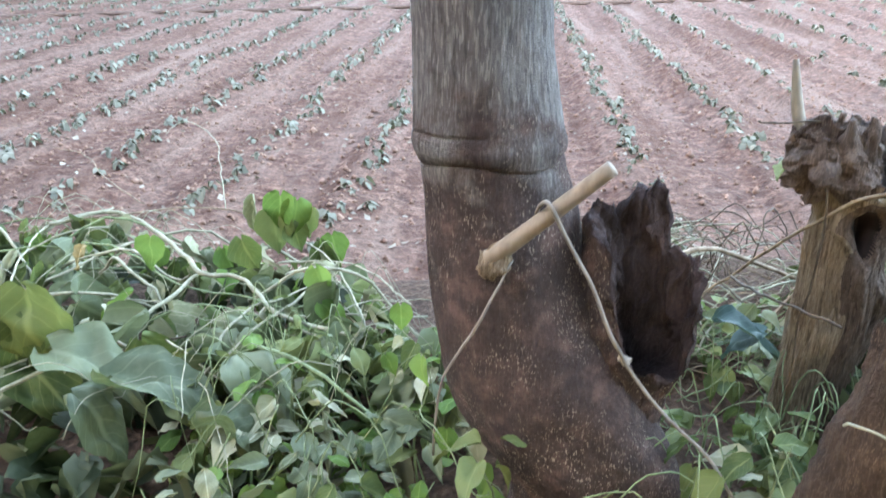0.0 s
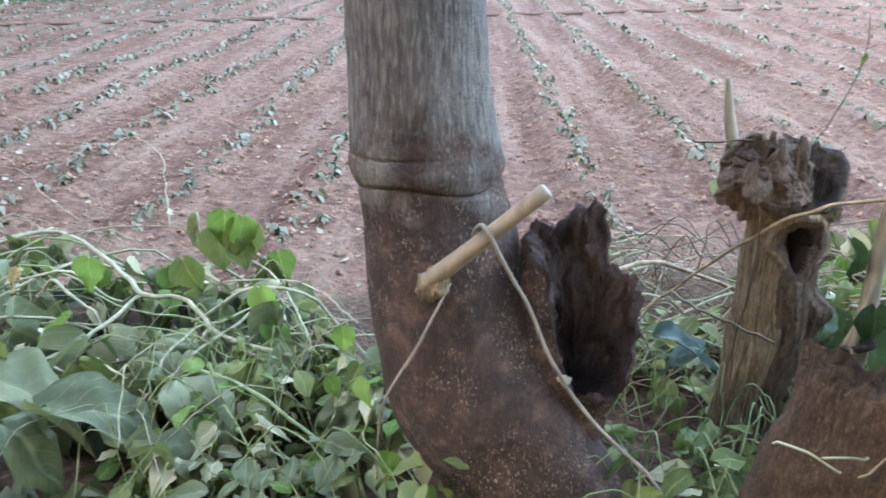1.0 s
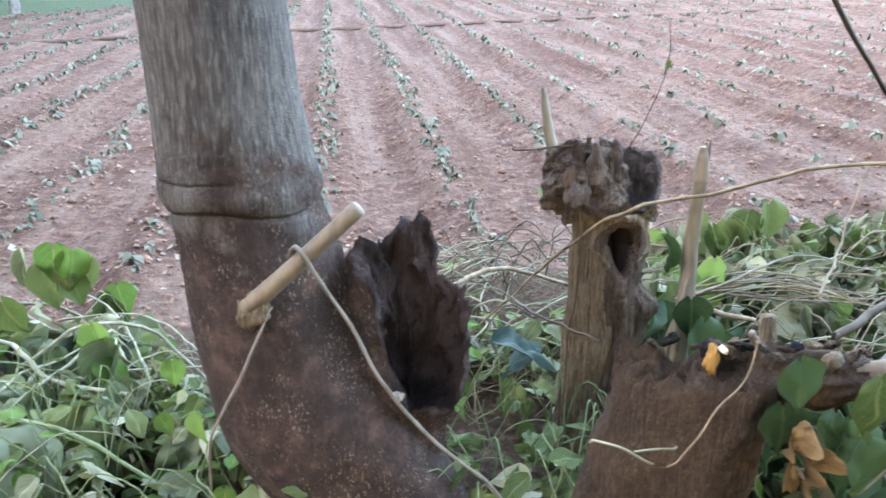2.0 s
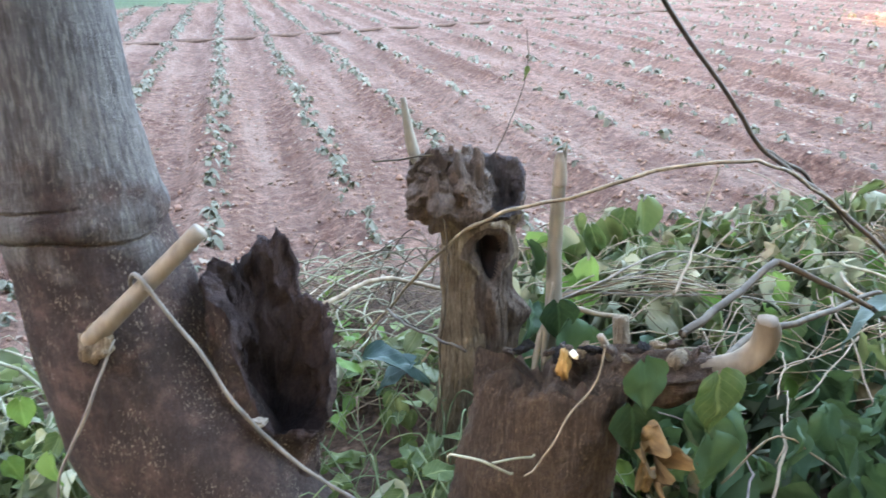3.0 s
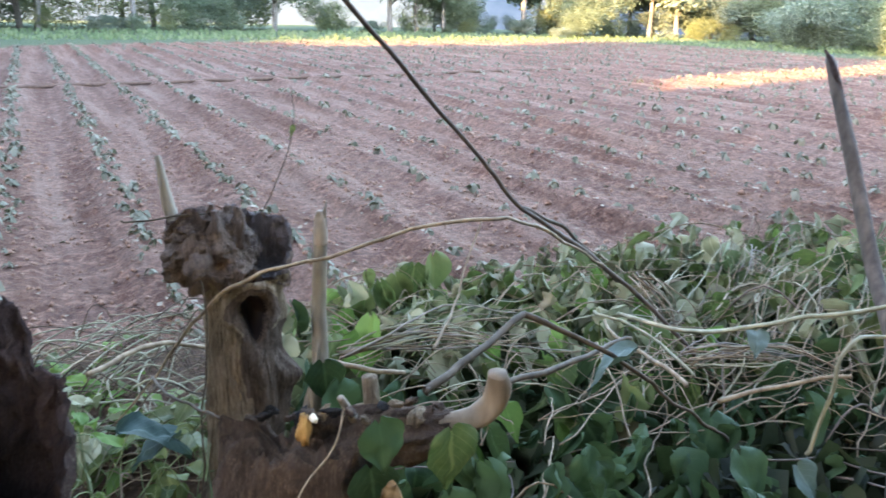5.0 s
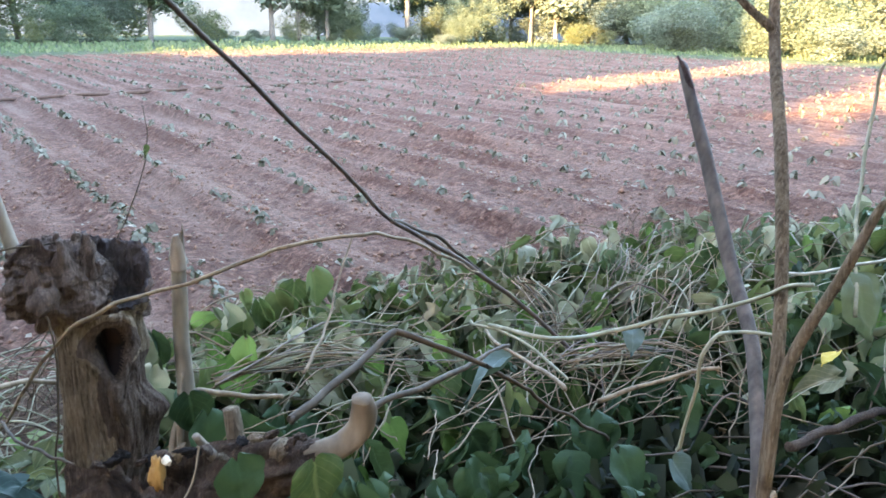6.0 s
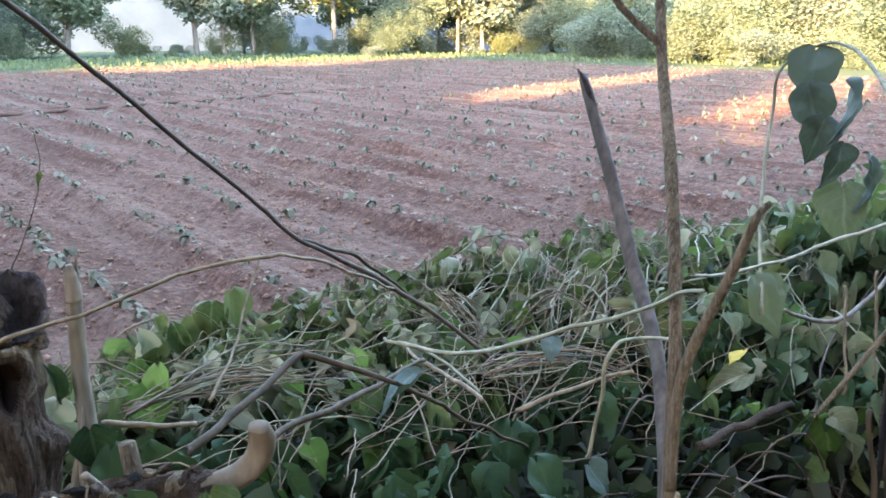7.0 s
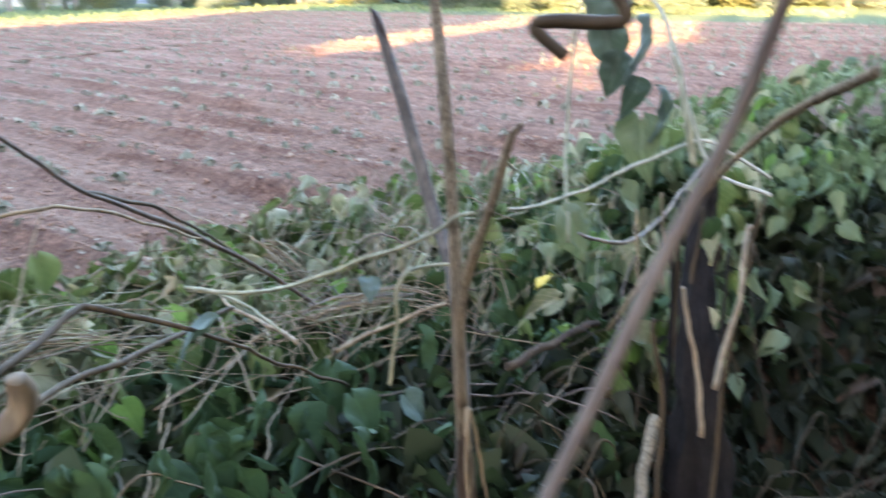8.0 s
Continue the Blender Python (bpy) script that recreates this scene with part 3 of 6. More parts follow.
def build_distance():
    """A glowing pale backdrop that stands for haze behind the woods, and the few things at the far end of the field."""
    m, nt, p = node_mat("haze_glow", 1.0)
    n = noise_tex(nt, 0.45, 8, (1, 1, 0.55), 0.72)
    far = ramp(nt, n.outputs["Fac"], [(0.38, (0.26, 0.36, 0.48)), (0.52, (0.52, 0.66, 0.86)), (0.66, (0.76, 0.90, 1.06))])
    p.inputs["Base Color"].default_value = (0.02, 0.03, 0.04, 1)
    # weak blue glow in place of haze between the trees
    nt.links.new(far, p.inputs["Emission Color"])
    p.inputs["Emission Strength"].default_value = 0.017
    verts, faces, cols = [], [], 80
    for i in range(cols + 1):
        a = radians(-70 + 200 * i / cols)
        for k, (r, h) in enumerate(((105, -1), (112, 6), (122, 12), (140, 18))):
            verts.append((r * math.sin(a), r * math.cos(a), h + 2.5 * noise.noise(Vector((i * 0.35, k, 0))) * (k > 0)))
    for i in range(cols):
        for k in range(3):
            a = i * 4 + k
            faces.append((a, a + 4, a + 5, a + 1))
    tagged(put("backdrop", mesh_from("backdrop", verts, faces), m), "glowing pale blue backdrop standing for hazy woods", "backdrop", kind="structure")
    metal = stem_mat("white_paint", (0.38, 0.38, 0.39), (0.60, 0.60, 0.61), 20)
    sheet = stem_mat("blue_sheet", (0.075, 0.10, 0.14), (0.13, 0.165, 0.215), 4)
    shed = thing("open_shed", (-15.2, 25.8, 0.0), "open shed with white posts and a blue sheet wall", "shed")
    for x in (-2.6, -0.3, 0.35, 1.25):
        for y in (0, 3):
            put("post", tube("post", [(x, y, -0.1), (x + 0.05, y, 1.4), (x, y, 2.7)], [0.06, 0.06, 0.06], 8, 6, seed=3), metal, shed)
    for y in (0, 3):
        put("beam", tube("beam", [(-3.0, y, 2.72), (0, y, 2.74), (1.5, y, 2.72)], [0.05, 0.05], 8, 6), metal, shed)

    def slab(name, a, b2, material):
        bm = bmesh.new()
        bmesh.ops.create_cube(bm, size=1)
        for v in bm.verts:
            v.co = Vector([a[i] if v.co[i] < 0 else b2[i] for i in range(3)])
        bmesh.ops.bevel(bm, geom=bm.edges[:], offset=0.01, segments=1, affect="EDGES")
        me = bpy.data.meshes.new(name)
        bm.to_mesh(me)
        bm.free()
        put(name, me, material, shed)

    slab("roof", (-3.2, -0.6, 2.80), (1.8, 3.6, 2.86), metal)
    slab("back_wall", (-3.0, 3.1, 0.0), (4.0, 3.2, 2.7), sheet)
    rs = random.Random(91)
    fork = thing("small_tree", (-10.1, 29.9, 0), "small pale forked tree at the end of the field", "tree")
    for k, (pts, r) in enumerate((([(0, 0, -0.1), (0.05, 0, 0.5), (0.0, 0, 0.9)], [0.22, 0.17, 0.16]), ([(0, 0, 0.8), (-0.5, 0, 1.3), (-1.0, 0.2, 2.3)], [0.12, 0.08, 0.04]), ([(0, 0, 0.8), (0.5, 0, 1.2), (1.2, 0.1, 1.9), (1.5, 0.3, 2.6)], [0.12, 0.09, 0.06, 0.03]))):
        put("trunk" if k == 0 else "limb", tube("limb", pts, r, 8, 10, 0.15, seed=k), BARK_FAR, fork)
    put("crown", mesh_from("crown", *cards(rs, 900, clumped([(-1.0, 0, 3.2, 1.2, 1.2, 0.8), (1.2, 0, 3.4, 1.4, 1.3, 0.9), (0.2, 0, 4.0, 1.3, 1.3, 0.9)]), 0.3), smooth=False), FOLIAGE, fork)


build_distance()


# ---------- the standing tree ----------
def stack(name, secs, segs=40, rough=0.05, seed=0, depth=1.0, flare=None, fine=0.0, per=6):
    """A trunk of level rings: (x, y, z, radius) from the foot up, smoothly joined, with an uneven surface."""
    rows = spline(secs, per * len(secs))
    verts, faces = [], []
    for x, y, z, r in rows:
        for k in range(segs):
            a = 2 * math.pi * k / segs
            d = Vector((math.cos(a), math.sin(a) * depth, 0))
            w = 1 + rough * noise.fractal(Vector((d.x * 2.2 + seed, d.y * 2.2, z * 6)), 1.0, 2.0, 4) + fine * noise.noise(Vector((d.x * 14, d.y * 14, z * 9 + seed)))
            rr = r * w * (flare(z, a) if flare else 1)
            verts.append((x + d.x * rr, y + d.y * rr, z))
    n = len(rows)
    for i in range(n - 1):
        for k in range(segs):
            a, b = i * segs + k, i * segs + (k + 1) % segs
            faces.append((a, b, b + segs, a + segs))
    faces.append(tuple(range((n - 1) * segs, n * segs)))
    return mesh_from(name, verts, faces)


def near_angle(a, mid, half):
    """1 at the middle angle, falling to 0 at half degrees off."""
    d = abs((math.degrees(a) - mid + 180) % 360 - 180)
    return smooth01(1 - d / half)


BARK_ROT = bark_mat("decayed_bark", (0.012, 0.009, 0.008), (0.032, 0.023, 0.020), (0.06, 0.045, 0.04), 0.0, grain=0.2)
BURL_BARK = bark_mat("burl_bark", (0.066, 0.041, 0.030), (0.198, 0.132, 0.098), (0.29, 0.21, 0.16), 0.4, grain=0.5)
SHELL_WOOD = bark_mat("grey_heartwood", (0.070, 0.053, 0.050), (0.15, 0.117, 0.108), (0.22, 0.175, 0.16), 0.1, grain=0.3)
tree = thing("tree", (0.55, 1.86, 0.55), "standing tree with fissured grey bark crusted with earth", "tree")


def local(me, ob):
    """Move a mesh built in world places under a thing."""
    me.transform(Matrix.Translation(ob.location).inverted())
    return me


def trunk_flare(z, a):
    lip = 0.028 * math.exp(-((z - 1.55) / 0.022) ** 2)
    cut = -0.05 * math.exp(-((z - 1.524 - 0.008 * math.sin(a * 3 + 1)) / 0.0035) ** 2) - 0.04 * near_angle(a, 235, 75) * math.exp(-((z - 1.585 - 0.008 * math.sin(a + 1)) / 0.003) ** 2)
    swell = 0.34 * near_angle(a, 312, 66) * smooth01((1.40 - z) / 0.26) * smooth01((z - 0.7) / 0.2)
    return 1 + lip + cut + swell


TRUNK = [(0.60, 1.88, 0.45, 0.21), (0.585, 1.87, 0.75, 0.165), (0.577, 1.86, 0.847, 0.160), (0.528, 1.86, 0.956, 0.182), (0.462, 1.86, 1.087, 0.176), (0.425, 1.86, 1.21, 0.157), (0.403, 1.86, 1.328, 0.146), (0.388, 1.86, 1.44, 0.135),
         (0.372, 1.86, 1.52, 0.130), (0.367, 1.86, 1.56, 0.133), (0.362, 1.86, 1.647, 0.124), (0.356, 1.86, 1.743, 0.119), (0.351, 1.86, 1.834, 0.117), (0.342, 1.87, 2.1, 0.113), (0.33, 1.9, 2.6, 0.10), (0.33, 1.95, 3.4, 0.09), (0.4, 2.0, 4.4, 0.07)]
put("trunk", local(stack("trunk", TRUNK, 56, 0.05, 3, 0.95, trunk_flare, 0.018, 34), tree), BARK, tree)

def blob(name, c, radii, features, rough, seed, skin, core, back, floor, sub=6):
    """A rotten lump: a ball shaped by bumps and hollows, each (direction, half angle, amount), with a crumbling surface.
    Directions run from a point set back from the middle; the great hollow ends on a floor that far in front of it."""
    bm = bmesh.new()
    bmesh.ops.create_icosphere(bm, subdivisions=sub, radius=1.0)
    deep = {}
    feats = [(Vector(d).normalized(), radians(h), amount, Vector(st)) for d, h, amount, st in features]
    for v in bm.verts:
        d = v.co.normalized()
        q = d + Vector((seed * 3.1, 0, 0))
        r = 1 + rough * noise.fractal(q * 2.3, 1.0, 2.0, 3) + 0.5 * rough * (0.5 - abs(noise.noise(q * 6.5)))
        hole = 0.0
        wob = 0.14 * noise.noise(q * 3.5)
        for way, half, amount, st in feats:
            gap = d - way
            gap = math.sqrt(sum((gap[k] / st[k]) ** 2 for k in range(3)))
            f = smooth01((1 + wob - gap / (2 * math.sin(half / 2))) * 3.2)
            if amount < -0.6:
                hole, axis = f, way
            else:
                r += amount * f
        deep[v.index] = hole
        e, o = Vector([d[k] / radii[k] for k in range(3)]), Vector([back[k] / radii[k] for k in range(3)])
        far = (-e.dot(o) + math.sqrt(e.dot(o) ** 2 - e.dot(e) * (o.dot(o) - 1))) / e.dot(e)
        reach = far * r
        if hole > 0:
            reach = reach * (1 - hole) + hole * min(reach, floor / max(0.2, d.dot(axis)))
        p = d * reach + Vector(back) + Vector(c)
        v.co = p + Vector(noise.noise_vector(p * 26)) * 0.015 + Vector(noise.noise_vector(p * 80)) * 0.006
    me = bpy.data.meshes.new(name)
    for fc in bm.faces:
        fc.smooth = True
        fc.material_index = 1 if min(deep[v.index] for v in fc.verts) > 0.3 else 0
    bm.to_mesh(me)
    bm.free()
    me.materials.append(skin)
    me.materials.append(core)
    return me


ONE = (1, 1, 1)


def snag(name, middle, size, heights, walls, floor, foot, seed, skin, core, jag=0.02, depth=0.95, segs=150):
    """The hollow shell of a broken limb. middle, size: rows of (z, x, y) and (z, radius); heights, walls: the torn rim's
    height and the wall's thickness by angle in degrees; inside it ends on a bowl-shaped floor."""
    mz, mx, my = zip(*middle)
    sz, sr = zip(*size)
    verts, faces, inner = [], [], []
    up, down = 46, 40

    def at(a, z, r):
        p = Vector((np.interp(z, mz, mx) + math.cos(a) * r, np.interp(z, mz, my) + math.sin(a) * r * depth, z))
        return p + Vector(noise.noise_vector(p * 24)) * 0.013 + Vector(noise.noise_vector(p * 70)) * 0.006

    for k in range(segs):
        a = 2 * math.pi * k / segs
        deg = math.degrees(a)
        ca, sa = math.cos(a), math.sin(a)
        h = float(np.interp(deg, *zip(*heights), period=360)) + jag * noise.fractal(Vector((ca * 5 + seed, sa * 5, 1)), 0.8, 2.0, 4) + 0.5 * jag * abs(noise.noise(Vector((ca * 16, sa * 16, seed))))
        wall = float(np.interp(deg, *zip(*walls), period=360))
        for i in range(up + 1):
            z = foot + (h - foot) * i / up
            r = float(np.interp(z, sz, sr)) * (1 + 0.10 * noise.fractal(Vector((ca * 2.5 + seed, sa * 2.5, z * 8)), 1.0, 2.0, 4) + 0.03 * noise.noise(Vector((ca * 15, sa * 15, z * 12))))
            verts.append(at(a, z, r))
        for i in range(1, down + 1):
            u = i / down
            z = h + (floor - h) * u
            r = float(np.interp(z, sz, sr)) - wall * (0.3 + 0.7 * min(1, u * 2.5))
            r += 0.018 * noise.fractal(Vector((ca * 3 + seed, sa * 3, z * 11)), 0.9, 2.0, 4) + 0.006 * noise.noise(Vector((ca * 13, sa * 13, z * 24 + seed)))
            verts.append(at(a, z + 0.006 * noise.noise(Vector((ca * 9, sa * 9, z * 30))), max(0.01, r) * math.sqrt(max(0.02, 1 - u ** 7))))
    n = up + down + 1
    for k in range(segs):
        o, p = k * n, ((k + 1) % segs) * n
        for i in range(n - 1):
            faces.append((o + i, p + i, p + i + 1, o + i + 1))
            inner.append(1 if i > up - 2 else 0)
    faces.append(tuple(k * n + n - 1 for k in range(segs)))
    inner.append(1)
    me = mesh_from(name, verts, faces)
    me.materials.append(skin)
    me.materials.append(core)
    me.polygons.foreach_set("material_index", inner)
    return me


put("broken_stub", local(snag("broken_stub", [(0.6, 0.60, 1.86), (1.0, 0.622, 1.83), (1.2, 0.645, 1.80), (1.5, 0.648, 1.80)], [(0.6, 0.11), (0.85, 0.095), (1.0, 0.084), (1.1, 0.082), (1.19, 0.106), (1.35, 0.103), (1.42, 0.105), (1.5, 0.100)],
    [(0, 1.335), (36, 1.335), (48, 1.35), (54, 1.40), (62, 1.445), (76, 1.468), (92, 1.462), (102, 1.435), (113, 1.415), (130, 1.42), (150, 1.435), (170, 1.43), (190, 1.425), (208, 1.415), (222, 1.385), (232, 1.34), (239, 1.26), (250, 1.205), (268, 1.175), (290, 1.15), (315, 1.15), (333, 1.24), (345, 1.32)],
    [(0, 0.012), (60, 0.022), (95, 0.03), (150, 0.05), (200, 0.045), (230, 0.03), (270, 0.022), (330, 0.014)], 1.11, 0.6, 2, BARK, ROT, 0.016), tree), None, tree, "dark rotten hollow stub of a broken limb")
put("branch_stub", local(tube("branch_stub", [(0.375, 1.735, 1.372), (0.392, 1.70, 1.398), (0.475, 1.675, 1.478), (0.562, 1.655, 1.56)], [0.017, 0.0165, 0.0145, 0.0125], 14, 26, 0.10, seed=4), tree), PALE_WOOD, tree, "pale peeled stub of a cut branch")
put("collar", local(tube("collar", [(0.360, 1.75, 1.350), (0.378, 1.712, 1.368), (0.392, 1.702, 1.392), (0.402, 1.697, 1.405)], [0.014, 0.023, 0.021, 0.0165], 20, 22, 0.85, seed=5, freq=60.0), tree), BARK_TAN, tree, "ragged torn collar round the branch stub")
crown_arr, _ = make_tree(77, 7.0, 5000)
put("crown", mesh_from("crown", *crown_arr, smooth=False), FOLIAGE, tree, m=Matrix.Translation((-0.1, 0.0, 2.9)) @ Matrix.Scale(0.42, 4))


def liana(name, pts, radii, material, label, category="vine", group="", segs=8, n=40, rough=0.12, seed=0, knots=0.3, wander=0.006):
    me = tube(name, pts, radii, segs, n, rough, knots, seed=seed, wander=wander)
    ob = put(name, me, material)
    return tagged(ob, label, category, group)


liana("hanging_vine", [(0.452, 1.69, 1.470), (0.458, 1.668, 1.492), (0.472, 1.650, 1.497), (0.503, 1.648, 1.433), (0.547, 1.640, 1.353), (0.588, 1.645, 1.262), (0.628, 1.66, 1.186), (0.70, 1.655, 1.101), (0.79, 1.66, 0.995), (0.86, 1.68, 0.85)],
      [0.0034, 0.0036, 0.0036, 0.0036, 0.0034, 0.0034], VINE_GREY, "pale dry vine looped over the branch stub of the tree", n=60)
liana("hanging_vine", [(0.415, 1.690, 1.39), (0.370, 1.675, 1.297), (0.312, 1.68, 1.196), (0.285, 1.70, 1.10), (0.27, 1.75, 0.95)], [0.0022, 0.0025, 0.0022], VINE_GREY, "thin dry vine hanging down the trunk of the tree", n=30)

# ---------- burl-topped stump with a hole and an upright stick ----------
stump = thing("burl_stump", (1.10, 2.05, 0.55), "dead stump with a knobbly rotten head and a dark knot hole", "stump")
BURL = [(1.08, 2.06, 0.50, 0.10), (1.065, 2.05, 0.80, 0.078), (1.075, 2.05, 0.962, 0.072), (1.097, 2.05, 1.113, 0.084), (1.102, 2.05, 1.18, 0.086), (1.095, 2.05, 1.249, 0.077), (1.102, 2.05, 1.313, 0.080), (1.099, 2.05, 1.377, 0.077), (1.100, 2.05, 1.415, 0.090)]


DARKER_WOOD = bark_mat("darker_wood", (0.066, 0.040, 0.027), (0.148, 0.098, 0.068), (0.22, 0.16, 0.115), 0.3, grain=0.6)
# near-black colour that stands for the shade inside the knot hole
HOLE_SHADE = stem_mat("hole_shade", (0.012, 0.008, 0.007), (0.03, 0.02, 0.016))


def burl_trunk():
    """The stump's trunk: ridged bark to one side, darker wood to the other, a teardrop knot hole with a swollen lip, a
    muzzle below and a knob.
    """
    rows, segs = spline(BURL, 300), 260
    verts, faces, kind = [], [], []
    for x, y, z, r in rows:
        for k in range(segs):
            a = 2 * math.pi * k / segs
            ca, sa = math.cos(a), math.sin(a)
            turn = (math.degrees(a) - 271 + 180) % 360 - 180
            du, dz = radians(turn) * r, z - 1.338
            e = math.hypot(du * (1 + 1.1 * max(0.0, -dz / 0.046)) / 0.036, dz / (0.052 if dz < 0 else 0.042)) + 0.2 * noise.noise(Vector((ca * 4, sa * 4, z * 14)))
            w = 1 + 0.15 * noise.fractal(Vector((ca * 2.2 + 8, sa * 2.2, z * 6)), 1.0, 2.0, 5) + 0.06 * noise.noise(Vector((ca * 12, sa * 12, z * 16)))
            w += 0.13 * math.exp(-((e - 1.45) / 0.32) ** 2) + 0.03 * math.cos(e * 11) * math.exp(-((e - 1.9) / 0.7) ** 2)
            w += 0.16 * math.exp(-(turn / 34) ** 2 - ((z - 1.245) / 0.038) ** 2) - 0.10 * math.exp(-(turn / 40) ** 2 - ((z - 1.175) / 0.035) ** 2)
            w += 0.42 * math.exp(-((turn - 58) / 20) ** 2 - ((z - 1.195) / 0.032) ** 2)
            bark = smooth01(1 - abs(turn + 62) / 58) * (1 if z < 1.31 else 0.4)
            w += 0.035 * bark * math.cos(46 * a + 3 * noise.noise(Vector((ca * 3, sa * 3, z * 10))))
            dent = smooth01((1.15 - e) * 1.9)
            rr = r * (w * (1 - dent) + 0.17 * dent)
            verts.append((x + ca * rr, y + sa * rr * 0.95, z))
            # past this uneven angle the trunk takes the darker wood
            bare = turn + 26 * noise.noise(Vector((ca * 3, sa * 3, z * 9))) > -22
            # faces deep in the hole take the painted shade
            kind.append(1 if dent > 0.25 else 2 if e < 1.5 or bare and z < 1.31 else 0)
    n = len(rows)
    pick = []
    for i in range(n - 1):
        for k in range(segs):
            a, b = i * segs + k, i * segs + (k + 1) % segs
            faces.append((a, b, b + segs, a + segs))
            pick.append(kind[a])
    me = mesh_from("trunk", verts, faces)
    for m in (BARK_TAN, HOLE_SHADE, DARKER_WOOD):
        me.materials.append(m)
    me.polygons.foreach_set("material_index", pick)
    return me


put("trunk", local(burl_trunk(), stump), None, stump)
burl = put("burl", local(blob("burl", (1.040, 2.05, 1.462), (0.074, 0.082, 0.072),
    [((-0.95, -0.3, -0.1), 26, 0.16, ONE), ((-0.5, -0.85, 0.15), 22, 0.20, ONE), ((0.25, -0.95, -0.25), 20, 0.16, ONE), ((-0.55, -0.3, 0.8), 16, 0.22, ONE), ((-0.1, -0.6, 0.75), 14, -0.25, ONE), ((-0.75, -0.6, -0.45), 16, -0.22, ONE)],
    0.34, 5, BURL_BARK, ROT, (0, 0, 0), 0.045), stump), None, stump, "knobbly dark rotten head")
put("broken_shell", local(snag("broken_shell", [(1.3, 1.115, 2.05), (1.4, 1.128, 2.055), (1.53, 1.135, 2.06)], [(1.3, 0.045), (1.37, 0.062), (1.44, 0.069), (1.53, 0.064)],
    [(0, 1.502), (60, 1.515), (90, 1.525), (130, 1.54), (180, 1.53), (215, 1.49), (250, 1.435), (285, 1.41), (320, 1.415), (345, 1.46)],
    [(0, 0.009), (90, 0.014), (180, 0.022), (270, 0.014), (330, 0.009)], 1.405, 1.385, 9, BURL_BARK, SHELL_WOOD, 0.014, 1.0, 110), stump), None, stump, "thin broken shell of the hollow head")
for k in range(9):
    rs = random.Random(520 + k)
    x, y = 0.990 + 0.0145 * k + rs.uniform(-0.008, 0.008), 2.05 + rs.uniform(-0.06, 0.03)
    top = 1.575 - 5.5 * (x - 1.045) ** 2 - rs.uniform(0.0, 0.045)
    lean = rs.uniform(-0.022, 0.022)
    put("splinter", local(tube("splinter", [(x, y, top - 0.08), (x + 0.3 * lean, y, top - 0.04), (x + lean, y - 0.006, top)], [rs.uniform(0.016, 0.028), 0.018, rs.uniform(0.009, 0.016), 0.005], 14, 20, 1.1, seed=530 + k, freq=70.0), stump), BURL_BARK, burl)


put("upright_shoot", local(tube("upright_shoot", [(0.995, 2.05, 1.44), (0.978, 2.06, 1.51), (0.966, 2.08, 1.57), (0.957, 2.10, 1.654)], [0.017, 0.0135, 0.012, 0.006], 10, 14, 0.12, seed=2), stump), STAKE_PALE, stump, "bare upright shoot cut to a point")

stake = thing("wooden_stake", (1.20, 1.885, 0.7), "pale wooden stake with a splintered tip standing among leaves", "stake")
put("stake", local(tube("stake", [(1.197, 1.885, 0.7), (1.203, 1.885, 1.17), (1.206, 1.885, 1.27), (1.208, 1.885, 1.36), (1.210, 1.885, 1.46), (1.212, 1.885, 1.53)], [0.019, 0.0185, 0.0168, 0.0148, 0.0142, 0.0140, 0.0132], 14, 50, 0.2, seed=6, wander=0.004), stake), STAKE_PALE, stake)
put("splintered_tip", local(tube("splintered_tip", [(1.212, 1.885, 1.505), (1.213, 1.885, 1.53), (1.2125, 1.885, 1.553), (1.211, 1.884, 1.570)], [0.0138, 0.0136, 0.0125, 0.0060], 14, 22, 0.42, seed=16), stake), PALE_WOOD, stake, "paler splintered tip")
for k, (dx, top) in enumerate(((0.008, 1.590), (0.003, 1.577), (-0.008, 1.566))):
    put("splinter", local(tube("splinter", [(1.212 + dx, 1.882, 1.530), (1.2125 + dx, 1.882, 1.556), (1.214 + 1.2 * dx, 1.882, top)], [0.0045, 0.0035, 0.0008], 6, 10, 0.3, seed=55 + k), stake), STAKE_PALE, stake)
for k, (dx, dy, top, low) in enumerate(((-0.018, -0.012, 1.31, 1.13), (0.014, -0.014, 1.27, 1.12), (-0.034, -0.006, 1.24, 1.10))):
    put("bark_strip", local(tube("bark_strip", [(1.207 + 0.4 * dx, 1.885 + dy, top), (1.206 + dx, 1.882 + dy, (top + low) / 2), (1.204 + 1.3 * dx, 1.878 + dy, low)], [0.004, 0.008, 0.007, 0.004], 7, 16, 0.5, seed=40 + k), stake), STAKE_PALE, stake)

# ---------- broad sawn stump in front, with a horn-like stub ----------
HORN = stem_mat("tan_peeled_wood", (0.085, 0.060, 0.039), (0.20, 0.142, 0.091), 38)
broad = thing("broad_stump", (1.07, 1.52, 0.55), "broad cut stump with a rough torn top", "stump")


